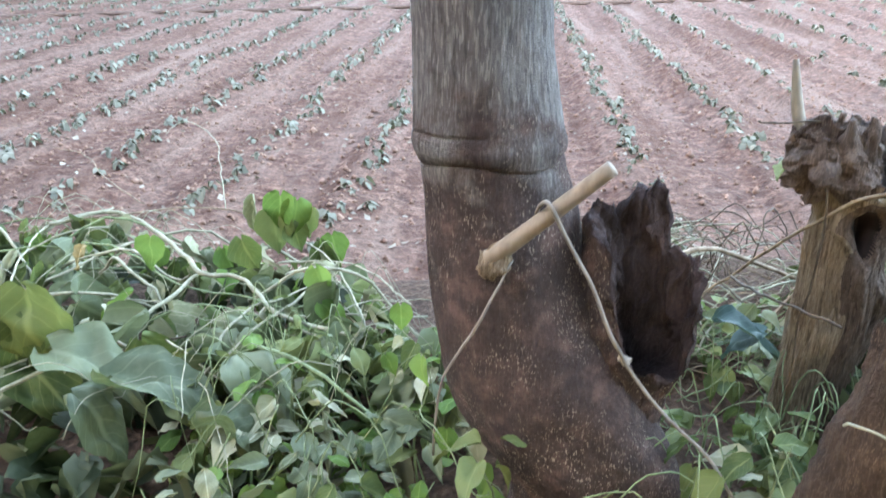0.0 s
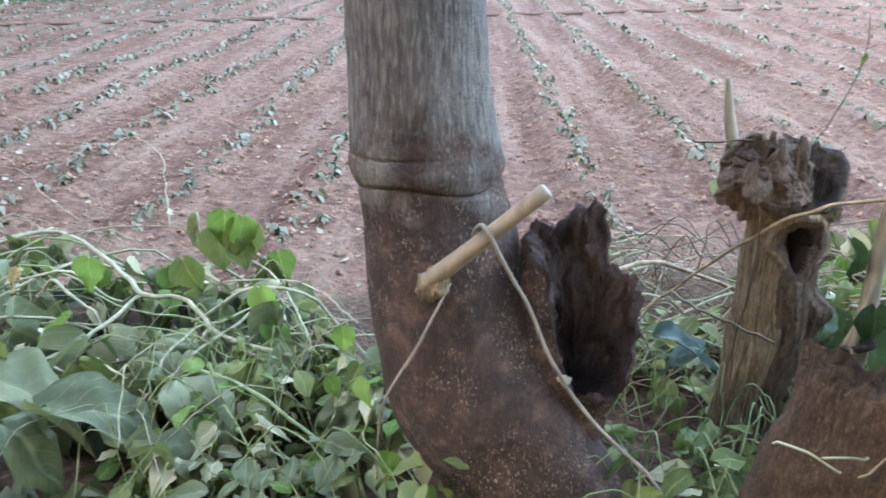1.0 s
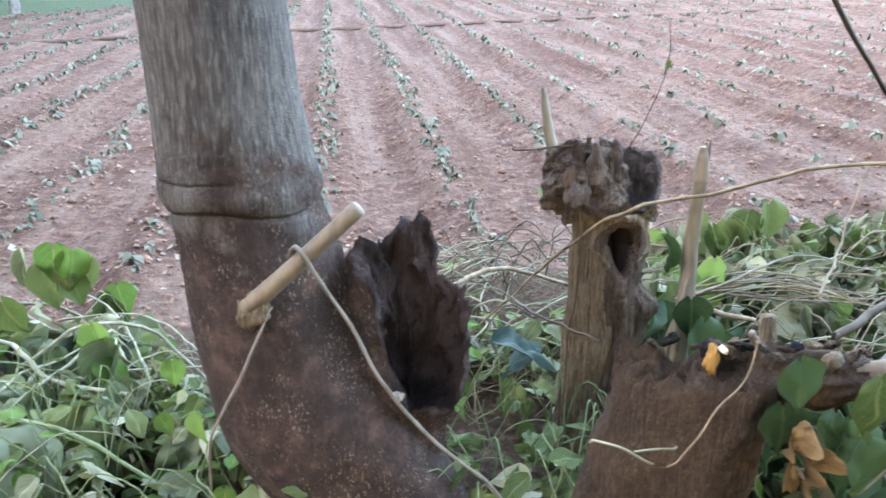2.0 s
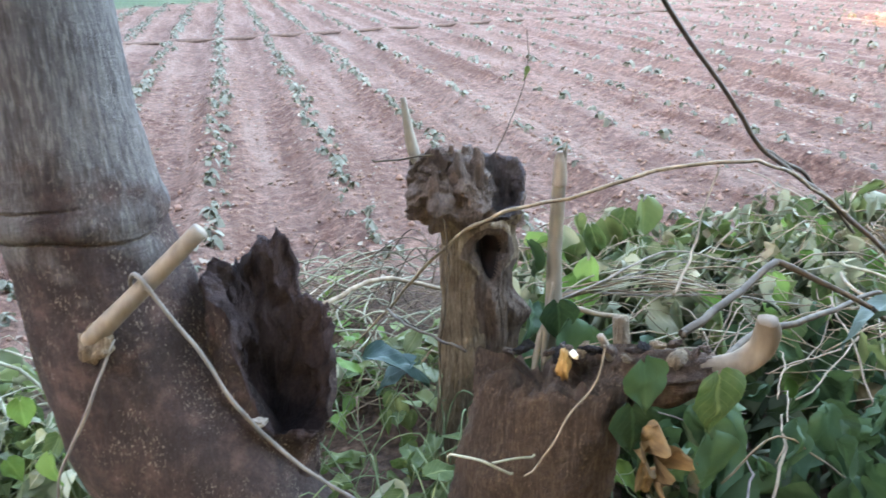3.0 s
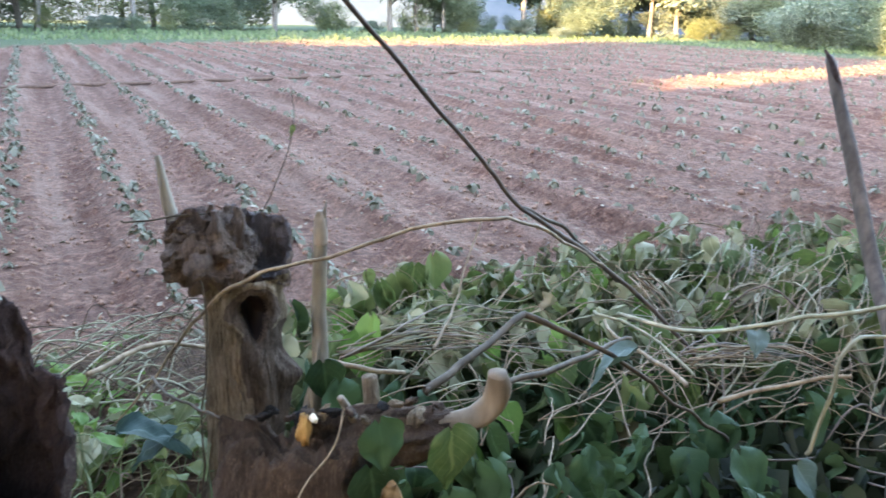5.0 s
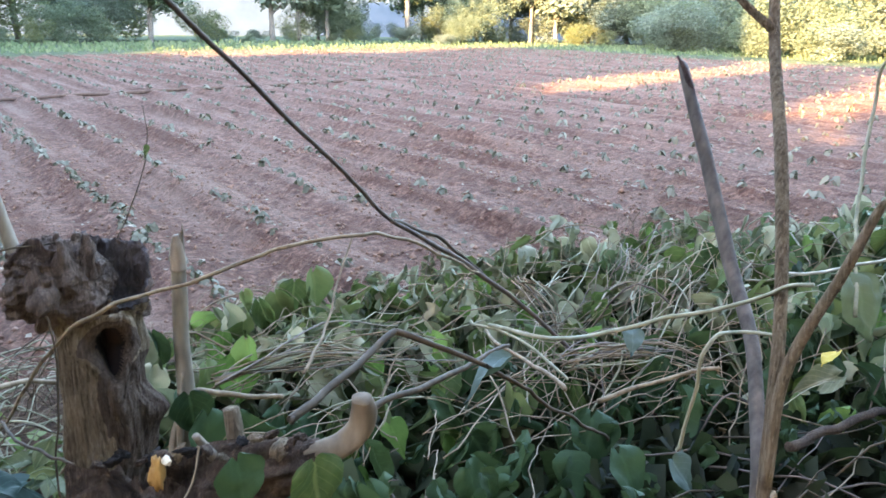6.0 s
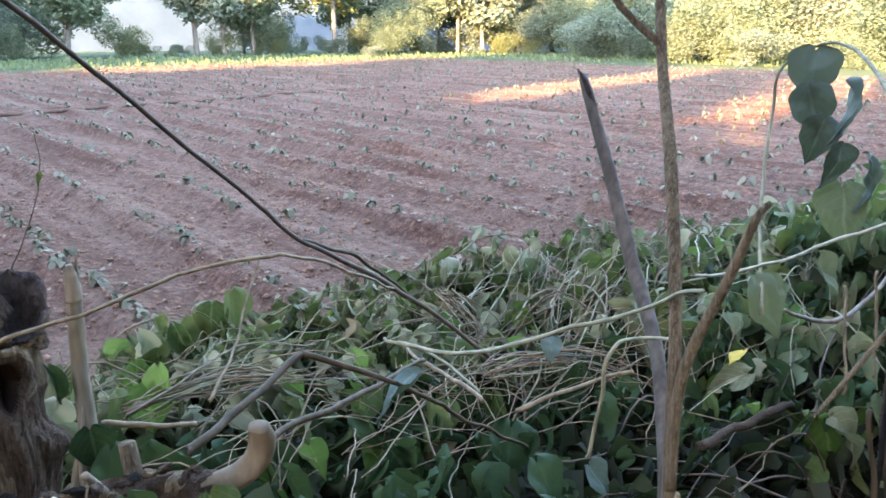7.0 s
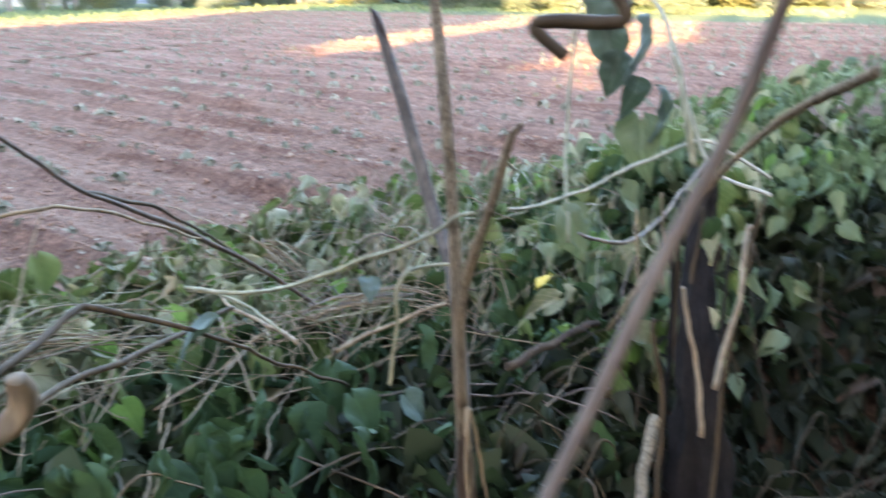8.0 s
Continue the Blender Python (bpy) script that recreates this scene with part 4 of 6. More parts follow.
def broad_stump():
    rows = spline([(1.00, 1.60, 0.45, 0.17, 0.14), (1.01, 1.56, 0.8, 0.15, 0.11), (1.015, 1.52, 1.1, 0.130, 0.085), (1.02, 1.485, 1.25, 0.122, 0.066), (1.028, 1.468, 1.325, 0.118, 0.054), (1.03, 1.465, 1.345, 0.112, 0.046)], 110)
    segs, verts, faces = 84, [], []
    ax, ay = Vector((0.66, -0.75, 0)), Vector((0.75, 0.66, 0))
    for i, (x, y, z, ra, rb) in enumerate(rows):
        for k in range(segs):
            a = 2 * math.pi * k / segs
            d = ax * math.cos(a) * ra + ay * math.sin(a) * rb
            w = 1 + 0.13 * noise.fractal(Vector((math.cos(a) * 2, math.sin(a) * 2, z * 7)), 1.0, 2.0, 5)
            w += 0.045 * noise.fractal(Vector((math.cos(a) * 9, math.sin(a) * 9, z * 34)), 0.8, 2.0, 3)
            lift = (0.012 * math.cos(a) + 0.04 * noise.fractal(Vector((math.cos(a) * 4, math.sin(a) * 4, 2)), 1.0, 2.0, 4)) * smooth01((z - 1.15) / 0.2)
            verts.append((x + d.x * w, y + d.y * w, z + lift))
    n = len(rows)
    for i in range(n - 1):
        for k in range(segs):
            a, b = i * segs + k, i * segs + (k + 1) % segs
            faces.append((a, b, b + segs, a + segs))
    o, last = len(verts), (n - 1) * segs
    for j, s in enumerate((0.86, 0.72, 0.58, 0.42, 0.25)):
        cx, cy, cz = rows[-1][0], rows[-1][1], rows[-1][2]
        for k in range(segs):
            v = Vector(verts[last + k])
            p = Vector((cx, cy, cz)).lerp(v, s)
            p.z = v.z * s + cz * (1 - s) + 0.04 * noise.fractal(p * 34, 1.0, 2.0, 4) - 0.010
            verts.append(tuple(p))
        base = last if j == 0 else o + (j - 1) * segs
        for k in range(segs):
            a, b = base + k, base + (k + 1) % segs
            c, d = o + j * segs + (k + 1) % segs, o + j * segs + k
            faces.append((a, b, c, d))
    faces.append(tuple(range(o + 4 * segs, o + 5 * segs)))
    return mesh_from("trunk", verts, faces)


put("trunk", local(broad_stump(), broad), BARK_DARK, broad)
arm = put("side_arm", local(tube("side_arm", [(1.06, 1.475, 1.300), (1.105, 1.45, 1.328), (1.137, 1.42, 1.346), (1.171, 1.400, 1.358), (1.205, 1.380, 1.368), (1.236, 1.364, 1.380)], [0.034, 0.046, 0.042, 0.036, 0.030, 0.021], 30, 60, 0.75, seed=19, freq=55.0), broad), BARK_DARK, broad, "torn bark-covered side arm")
put("horn_stub", local(tube("horn_stub", [(1.215, 1.374, 1.376), (1.241, 1.360, 1.384), (1.264, 1.350, 1.395), (1.280, 1.341, 1.416), (1.283, 1.336, 1.440), (1.276, 1.330, 1.466)], [0.020, 0.0205, 0.0195, 0.0185, 0.0180, 0.0170, 0.013], 18, 60, 0.28, seed=9, freq=45.0), broad), HORN, broad, "pale curved stub like a horn")
put("cut_shoot", local(tube("cut_shoot", [(1.125, 1.450, 1.345), (1.106, 1.436, 1.385), (1.084, 1.425, 1.425)], [0.010, 0.0085, 0.006], 9, 14, 0.3, seed=3), broad), PALE_WOOD, broad)
put("cut_shoot", local(tube("cut_shoot", [(1.175, 1.52, 1.30), (1.172, 1.525, 1.35), (1.169, 1.53, 1.395)], [0.014, 0.013, 0.011], 10, 12, 0.35, seed=5), broad), BARK_TAN, broad)
put("sawn_ring", local(tube("sawn_ring", [(1.185, 1.392, 1.372), (1.186, 1.384, 1.390), (1.188, 1.378, 1.398)], [0.014, 0.015, 0.012], 14, 8, 0.5, seed=44), broad), BARK_TAN, arm, "pale sawn ring of a lopped shoot")
# ---------- chips and pulp on the stumps ----------
def shard(name, at, size, material, label, category, seed, squash=(1, 0.6, 0.35)):
    rs = random.Random(seed)
    bm = bmesh.new()
    bmesh.ops.create_icosphere(bm, subdivisions=3, radius=size)
    for v in bm.verts:
        v.co = Vector((v.co.x * squash[0], v.co.y * squash[1], v.co.z * squash[2])) * (1 + 0.5 * noise.noise(v.co * 1.2 / size + Vector((seed, 0, 0))) + 0.7 * noise.noise(v.co * 3.5 / size + Vector((seed, 0, 0))))
    me = bpy.data.meshes.new(name)
    bm.to_mesh(me)
    bm.free()
    me.polygons.foreach_set("use_smooth", [True] * len(me.polygons))
    ob = put(name, me, material, m=turned(rs, at, rs.uniform(0, 360), rs.uniform(-40, 40), rs.uniform(-40, 40)) if squash[2] < 1 else Matrix.Translation(at))
    return tagged(ob, label, category)


shard("wood_chip", (0.612, 1.695, 1.205), 0.016, PALE_WOOD, "pale wood chip lying in the hollow stub", "wood chip", 1)
shard("orange_pulp", (1.034, 1.432, 1.386), 0.018, ORANGE, "torn orange pulp on the edge of the broad stump", "pulp", 2, (0.45, 0.35, 1.35))
shard("orange_pulp", (1.045, 1.425, 1.402), 0.009, FRESH_WOOD, "pale torn pulp on the edge of the broad stump", "pulp", 3)
for k in range(16):
    rs = random.Random(300 + k)
    shard("wood_chip", (0.98 + 0.014 * k, 1.51 - 0.0115 * k + rs.uniform(-0.02, 0.02), 1.372 + 0.004 * k + rs.uniform(-0.004, 0.008)), rs.uniform(0.010, 0.019), rs.choice((BARK_DARK, BARK_TAN, BARK_DARK, BARK_ROT)), "torn wood splinter on the top of the broad stump", "wood chip", 310 + k)

# ---------- single vines and branches ----------
STEM_LABEL = {
    "heap_vine": "smooth cut vine lying across the leaf heap", "arching_tendril": "thin bare tendril arching over the leaf heap",
    "arching_vine": "long dry vine arching past the stumps", "dry_twig": "thin dry twig among the cut vines", "thin_shoot": "thin upright shoot rising from the heap",
    "stump_vine": "thin pale vine hanging on the broad stump", "bent_branch": "dark bent branch lying on the leaf heap", "dry_branch": "bare dry branch lying in the cut vines",
    "wavy_vine": "pale wavy vine stretched over the heap", "green_vine": "pale green vine bending over a branch", "pale_vine": "thick pale vine curling among the leaves",
    "cut_branch": "straight cut branch with a pale sawn end", "leaning_branch": "dark branch leaning up out of the undergrowth",
    "zigzag_twig": "dark twig bent in a zigzag close to the path", "white_tipped_twig": "upright cut twig with a white tip"}


STEMS = []


def stem(name, pts, radii, material):
    STEMS.append(name)
    if name == "bent_branch":      # nearly straight stretches with a sharp elbow
        p = [Vector(q) for q in pts]
        p = [p[0], p[3], p[5], p[7]]
        pts = [tuple(p[i].lerp(p[i + 1], f)) for i in range(3) for f in (0.0, 0.04, 0.35, 0.65, 0.96)] + [tuple(p[3])]
    liana(name, pts, radii, material, STEM_LABEL[name], "branch" if "branch" in name or "twig" in name else "vine", "loose vines and branches on the bank", 8, 14 + 5 * len(pts), 0.10, len(STEMS), 0.25, 0.010 if radii[0] < 0.02 and pts[0][2] < 1.7 else 0.0)


stem("heap_vine", [(-1.198, 2.959, 0.950), (-1.001, 3.082, 0.950), (-0.701, 2.821, 0.950), (-0.514, 2.582, 0.950), (-0.358, 2.529, 0.950), (-0.198, 2.323, 0.950), (0.004, 2.225, 0.950)], [0.0078, 0.0072, 0.0050], VINE_PALE)
stem("heap_vine", [(-0.602, 2.102, 0.930), (-0.601, 2.215, 0.930), (-0.566, 2.377, 0.930), (-0.530, 2.617, 0.930)], [0.0060, 0.0055], VINE_PALE)
stem("heap_vine", [(-1.295, 2.925, 0.930), (-1.227, 3.039, 0.930), (-1.016, 3.106, 0.930), (-0.761, 3.221, 0.930), (-0.466, 3.109, 0.930)], [0.0037, 0.0031], VINE_TAN)
stem("heap_vine", [(-0.341, 2.989, 0.920), (-0.192, 2.819, 0.920), (-0.043, 2.530, 0.920), (0.036, 2.296, 0.920)], [0.0031, 0.0031], VINE_PALE)
stem("heap_vine", [(-0.332, 2.776, 0.900), (-0.188, 2.796, 0.900), (-0.030, 2.736, 0.900), (0.133, 2.506, 0.900)], [0.0034, 0.0025], VINE_PALE)
stem("heap_vine", [(-0.222, 2.440, 0.880), (-0.049, 2.465, 0.880), (0.185, 2.470, 0.880)], [0.0037, 0.0037], VINE_PALE)
stem("heap_vine", [(-0.194, 2.397, 0.880), (-0.083, 2.332, 0.880), (0.019, 2.363, 0.880)], [0.0050, 0.0043], VINE_PALE)
stem("heap_vine", [(-1.016, 2.422, 0.950), (-1.139, 2.707, 0.950), (-1.198, 2.959, 0.950), (-1.051, 3.141, 0.950)], [0.0037, 0.0031], VINE_PALE)
stem("heap_vine", [(-0.677, 2.122, 0.900), (-0.512, 2.244, 0.900), (-0.328, 2.373, 0.900)], [0.0025, 0.0025], VINE_DARK)
stem("heap_vine", [(-0.249, 2.360, 0.860), (-0.196, 2.214, 0.860), (-0.222, 2.172, 0.860)], [0.0025, 0.0025], VINE_PALE)
stem("heap_vine", [(0.001, 2.052, 0.780), (0.088, 2.026, 0.780), (0.186, 1.893, 0.780)], [0.0037, 0.0031], VINE_TAN)
stem("heap_vine", [(-0.770, 2.480, 0.900), (-0.653, 2.486, 0.900), (-0.482, 2.440, 0.900), (-0.357, 2.411, 0.900)], [0.0031, 0.0025], VINE_PALE)
stem("heap_vine", [(-1.020, 2.714, 0.900), (-0.898, 2.697, 0.900), (-0.749, 2.717, 0.900)], [0.0031, 0.0025], VINE_GREEN)
stem("heap_vine", [(-0.060, 2.333, 0.880), (-0.065, 2.465, 0.880), (0.000, 2.558, 0.880), (0.083, 2.562, 0.880)], [0.0025, 0.0025], VINE_PALE)
stem("arching_tendril", [(-0.956, 3.195, 0.950), (-1.242, 3.481, 0.950), (-1.436, 3.741, 0.950), (-1.670, 3.953, 0.950), (-1.837, 4.000, 0.950)], [0.0022, 0.0019, 0.0012], VINE_TAN)
stem("arching_tendril", [(-0.610, 3.101, 0.970), (-0.834, 3.672, 0.970), (-0.985, 4.048, 0.970), (-1.194, 4.362, 0.970), (-1.318, 4.410, 0.970), (-1.275, 4.150, 0.970)], [0.0019, 0.0022, 0.0009], VINE_PALE)
stem("arching_vine", [(0.795, 2.500, 0.833), (0.922, 2.300, 1.085), (1.000, 1.950, 1.385), (1.080, 1.870, 1.461), (1.191, 1.850, 1.490), (1.369, 1.800, 1.535), (1.516, 1.760, 1.557), (1.637, 1.800, 1.520), (1.988, 2.000, 1.335)], [0.0025, 0.0037, 0.0037, 0.0037, 0.0031], VINE_TAN)
stem("dry_twig", [(0.800, 2.550, 1.020), (1.005, 2.700, 1.013), (1.290, 2.750, 0.893)], [0.0072, 0.0066, 0.0058], VINE_TAN)
stem("dry_twig", [(0.736, 2.500, 1.046), (0.829, 2.800, 0.977), (0.937, 2.900, 0.961)], [0.0019, 0.0019], VINE_TAN)
stem("dry_twig", [(0.877, 2.700, 1.118), (0.954, 2.800, 1.054), (1.081, 2.900, 0.893)], [0.0019, 0.0012], VINE_TAN)
stem("dry_twig", [(0.872, 2.000, 1.555), (0.953, 2.020, 1.548), (1.047, 2.050, 1.542)], [0.0019, 0.0019], VINE_DARK)
stem("thin_shoot", [(1.162, 2.150, 1.490), (1.218, 2.160, 1.599), (1.249, 2.170, 1.694), (1.249, 2.180, 1.772)], [0.0014, 0.0011, 0.0007], VINE_DARK)
stem("dry_twig", [(0.996, 1.950, 1.439), (0.998, 1.930, 1.291), (0.960, 1.900, 0.978)], [0.0022, 0.0019], VINE_DARK)
stem("dry_twig", [(0.921, 2.200, 1.145), (0.937, 1.950, 1.203), (0.983, 1.750, 1.252)], [0.0031, 0.0025], VINE_DARK)
stem("stump_vine", [(1.078, 1.400, 1.423), (1.060, 1.380, 1.381), (1.009, 1.370, 1.335), (0.951, 1.360, 1.266)], [0.0014, 0.0017, 0.0017], VINE_TAN)
stem("stump_vine", [(0.861, 1.420, 1.274), (0.902, 1.410, 1.271), (0.948, 1.400, 1.243)], [0.0019, 0.0019], VINE_PALE)
stem("stump_vine", [(0.922, 1.400, 1.266), (0.948, 1.400, 1.270), (0.981, 1.400, 1.268)], [0.0019, 0.0019], VINE_PALE)
stem("bent_branch", [(1.228, 1.440, 1.397), (1.302, 1.500, 1.391), (1.404, 1.560, 1.399), (1.492, 1.600, 1.419), (1.571, 1.570, 1.382), (1.660, 1.550, 1.332), (1.853, 1.600, 1.198), (2.152, 1.680, 0.961)], [0.0062, 0.0060, 0.0052, 0.0046, 0.0035], VINE_DARK)
stem("dry_branch", [(1.268, 1.400, 1.358), (1.385, 1.500, 1.338), (1.735, 1.700, 1.260), (1.926, 1.800, 1.222)], [0.0058, 0.0055, 0.0042], VINE_DARK)
stem("dry_branch", [(1.287, 2.100, 1.155), (1.381, 2.100, 1.122), (1.490, 2.100, 1.087)], [0.0068, 0.0062], VINE_TAN)
stem("wavy_vine", [(1.639, 1.520, 1.427), (1.658, 1.400, 1.438), (1.792, 1.400, 1.418), (1.875, 1.300, 1.465), (1.926, 1.200, 1.516), (1.888, 1.080, 1.581)], [0.0037, 0.0037, 0.0037, 0.0031], VINE_PALE)
stem("dry_branch", [(2.184, 1.750, 1.028), (2.387, 1.700, 1.059), (2.457, 1.600, 1.111)], [0.0062, 0.0050], VINE_TAN)
stem("green_vine", [(1.910, 1.300, 1.197), (1.910, 1.280, 1.319), (1.904, 1.250, 1.428), (1.976, 1.250, 1.430), (2.006, 1.200, 1.435)], [0.0037, 0.0037, 0.0031], VINE_PALE)
stem("dry_branch", [(2.381, 1.350, 1.030), (2.575, 1.360, 1.005), (2.837, 1.380, 0.975), (3.097, 1.450, 0.860)], [0.0115, 0.0105, 0.0100], BARK_DARK)
stem("dry_branch", [(2.640, 1.310, 1.315), (2.836, 1.300, 1.239), (3.079, 1.300, 1.233), (3.250, 1.300, 1.290), (3.439, 1.300, 1.373)], [0.0045, 0.0062, 0.0062, 0.0055, 0.0045], VINE_GREY)
stem("heap_vine", [(3.206, 2.128, 1.080), (3.308, 2.002, 1.080), (3.461, 1.980, 1.080), (3.691, 1.878, 1.080)], [0.0037, 0.0037], VINE_PALE)
stem("heap_vine", [(2.670, 2.238, 1.020), (2.926, 2.376, 1.020), (3.121, 2.324, 1.020), (3.344, 2.147, 1.020)], [0.0037, 0.0031], VINE_TAN)
stem("thin_shoot", [(1.363, 1.700, 1.335), (1.498, 1.850, 1.389), (1.600, 1.950, 1.505)], [0.0031, 0.0025, 0.0019], VINE_TAN)
stem("heap_vine", [(2.060, 2.844, 1.000), (2.306, 2.955, 1.000), (2.472, 2.900, 1.000), (2.624, 2.813, 1.000)], [0.0031, 0.0025], VINE_TAN)
stem("heap_vine", [(2.026, 1.709, 1.120), (2.065, 1.895, 1.120), (2.075, 2.022, 1.120), (2.112, 2.119, 1.120)], [0.0056, 0.0043], VINE_TAN)
stem("heap_vine", [(2.824, 3.549, 0.980), (2.779, 3.125, 0.980), (2.742, 2.775, 0.980), (2.560, 2.372, 0.980)], [0.0037, 0.0031], VINE_TAN)
stem("heap_vine", [(2.739, 2.543, 1.000), (2.991, 2.718, 1.000), (3.148, 2.619, 1.000), (3.177, 2.467, 1.000), (3.242, 2.300, 1.000)], [0.0031, 0.0025], VINE_PALE)
stem("heap_vine", [(3.584, 2.723, 0.980), (3.603, 2.553, 0.980), (3.828, 2.515, 0.980)], [0.0025, 0.0025], VINE_PALE)
stem("heap_vine", [(3.127, 2.623, 0.930), (3.290, 2.747, 0.930), (3.262, 2.625, 0.930), (3.117, 2.463, 0.930)], [0.0022, 0.0019], VINE_PALE)
stem("pale_vine", [(2.996, 1.775, 1.222), (3.102, 1.627, 1.261), (3.159, 1.371, 1.409), (3.228, 1.237, 1.470), (3.272, 1.043, 1.373)], [0.0046, 0.0050, 0.0056, 0.0056], VINE_WHITE)
stem("pale_vine", [(3.126, 1.311, 1.728), (3.179, 1.270, 1.574), (3.179, 1.182, 1.401), (3.170, 1.007, 1.351)], [0.0050, 0.0056, 0.0060], VINE_WHITE)
stem("cut_branch", [(2.398, 0.642, 1.779), (2.545, 0.827, 1.661), (2.654, 1.011, 1.455), (2.564, 1.178, 1.109)], [0.0098, 0.0086, 0.0070, 0.0058], BARK_TAN)
stem("leaning_branch", [(1.103, 0.467, 1.762), (1.135, 0.462, 1.800), (1.160, 0.454, 1.842), (1.174, 0.443, 1.879), (1.181, 0.433, 1.919), (1.182, 0.429, 1.941)], [.0024, .0025, .0025, .0022], VINE_BROWN)
stem("zigzag_twig", [(1.256, 0.494, 1.922), (1.253, 0.504, 1.923), (1.245, 0.530, 1.927), (1.248, 0.521, 1.918), (1.248, 0.519, 1.908), (1.237, 0.546, 1.908), (1.234, 0.553, 1.905), (1.238, 0.539, 1.893)], [0.0026, 0.0030, 0.0030, 0.0026], VINE_DARK)
stem("white_tipped_twig", [(2.892, 1.185, 1.107), (2.933, 1.216, 1.246), (2.962, 1.237, 1.367)], [0.0037, 0.0037], VINE_TAN)
stem("white_tipped_twig", [(2.851, 1.233, 1.056), (2.898, 1.270, 1.208), (2.924, 1.297, 1.319)], [0.0037, 0.0037], VINE_TAN)
stem("dry_branch", [(2.479, 0.893, 0.959), (2.558, 0.963, 1.150), (2.588, 1.006, 1.255)], [0.0062, 0.0050], VINE_TAN)
stem("dry_branch", [(2.366, 0.836, 1.146), (2.547, 0.868, 1.314), (2.677, 0.899, 1.402)], [0.0062, 0.0056], VINE_TAN)
stem("dry_branch", [(1.752, 0.711, 1.281), (1.823, 0.735, 1.302), (1.894, 0.758, 1.328)], [0.0075, 0.0080], BARK_TAN)
stem("dry_twig", [(1.813, 1.801, 1.306), (1.838, 1.657, 1.307), (1.832, 1.510, 1.274)], [0.0037, 0.0025], VINE_PALE)

liana("hanging_liana", [(0.45, 1.13, 2.50), (0.80, 1.36, 2.225), (1.25, 1.645, 1.872), (1.55, 1.838, 1.636), (1.69, 1.93, 1.523), (1.80, 1.98, 1.46), (2.05, 2.06, 1.30), (2.4, 2.12, 1.02), (2.6, 2.1, 0.8)],
      [0.0036, 0.0039, 0.0044, 0.005, 0.006, 0.007, 0.008], VINE_BROWN, "dark rope-like liana slanting down into the leaf heap", n=90, knots=0.15, wander=0.004)
liana("hanging_liana", [(1.69, 1.93, 1.523), (1.82, 2.02, 1.465), (2.0, 2.15, 1.37), (2.3, 2.3, 1.15)], [0.005, 0.005, 0.004], VINE_DARK, "dark rope-like liana slanting down into the leaf heap", n=30)
rotted = thing("weathered_stake", (1.952, 1.152, 0.72), "grey weathered stake leaning, with a rotted split tip", "stake")
put("stake", local(tube("stake", [(1.952, 1.152, 0.72), (1.958, 1.156, 0.98), (1.983, 1.176, 1.163), (2.045, 1.233, 1.252), (2.126, 1.317, 1.361), (2.198, 1.429, 1.471), (2.274, 1.575, 1.670), (2.323, 1.688, 1.836), (2.332, 1.712, 1.865)], [0.017, 0.017, 0.0155, 0.0145, 0.0145, 0.0142, 0.0138, 0.0115, 0.004], 14, 70, 0.22, seed=31), rotted), STAKE_GREY, rotted)
put("split_tip", local(tube("split_tip", [(2.288, 1.60, 1.705), (2.312, 1.652, 1.79), (2.312, 1.68, 1.845), (2.306, 1.70, 1.875)], [0.0095, 0.009, 0.007, 0.003], 10, 16, 0.35, seed=35), rotted), ROT, rotted, "dark rotted splinter")
sapling = thing("sapling", (1.93, 1.13, 0.70), "slender bare sapling with a low fork", "sapling")
put("main_stem", local(tube("main_stem", [(1.935, 1.13, 0.70), (1.93, 1.13, 1.05), (1.905, 1.125, 1.30), (1.915, 1.14, 1.50), (1.985, 1.215, 1.73), (2.10, 1.335, 1.955), (2.2, 1.43, 2.3)], [0.0150, 0.0140, 0.0115, 0.0105, 0.0105, 0.0100, 0.009], 12, 50, 0.08, seed=32), sapling), BARK_TAN, sapling)
# dark sleeve added round the foot in place of shade there
put("flaking_foot", local(tube("flaking_foot", [(1.937, 1.130, 0.68), (1.934, 1.130, 0.90), (1.931, 1.130, 1.05), (1.920, 1.127, 1.17)], [0.0225, 0.0195, 0.0172, 0.0128], 14, 30, 0.30, seed=36, freq=40), sapling), BARK_DARK, sapling, "dark sleeve standing for shade at the foot")
put("side_stem", local(tube("side_stem", [(1.905, 1.12, 1.22), (1.89, 1.105, 1.43), (1.872, 1.03, 1.62), (1.862, 0.995, 1.71), (1.87, 0.98, 1.735)], [0.010, 0.0090, 0.0075, 0.0065, 0.004], 10, 26, 0.08, seed=33), sapling), BARK_TAN, sapling)
put("twig", local(tube("twig", [(2.09, 1.325, 1.935), (2.06, 1.37, 1.98), (2.02, 1.42, 2.05)], [0.008, 0.007, 0.006], 8, 10, 0.1, seed=34), sapling), BARK_TAN, sapling)
liana("twining_vine", [(1.96, 1.10, 0.85), (1.885, 1.09, 1.05), (1.90, 1.10, 1.22), (1.935, 1.10, 1.10), (1.95, 1.09, 0.95)], [0.004, 0.004, 0.003], VINE_TAN, "thin vine twining round the foot of the sapling", n=30)
liana("thin_arch_vine", [(3.0, 1.55, 1.15), (3.25, 1.72, 1.42), (3.427, 1.804, 1.704), (3.445, 1.79, 1.852), (3.503, 1.674, 1.925), (3.366, 1.485, 1.863), (3.201, 1.338, 1.734), (3.107, 1.255, 1.599), (3.09, 1.2, 1.42)], [0.006, 0.006, 0.005, 0.005, 0.006, 0.009, 0.010], VINE_PALE, "pale vine arching up with large leaves on it", n=60)
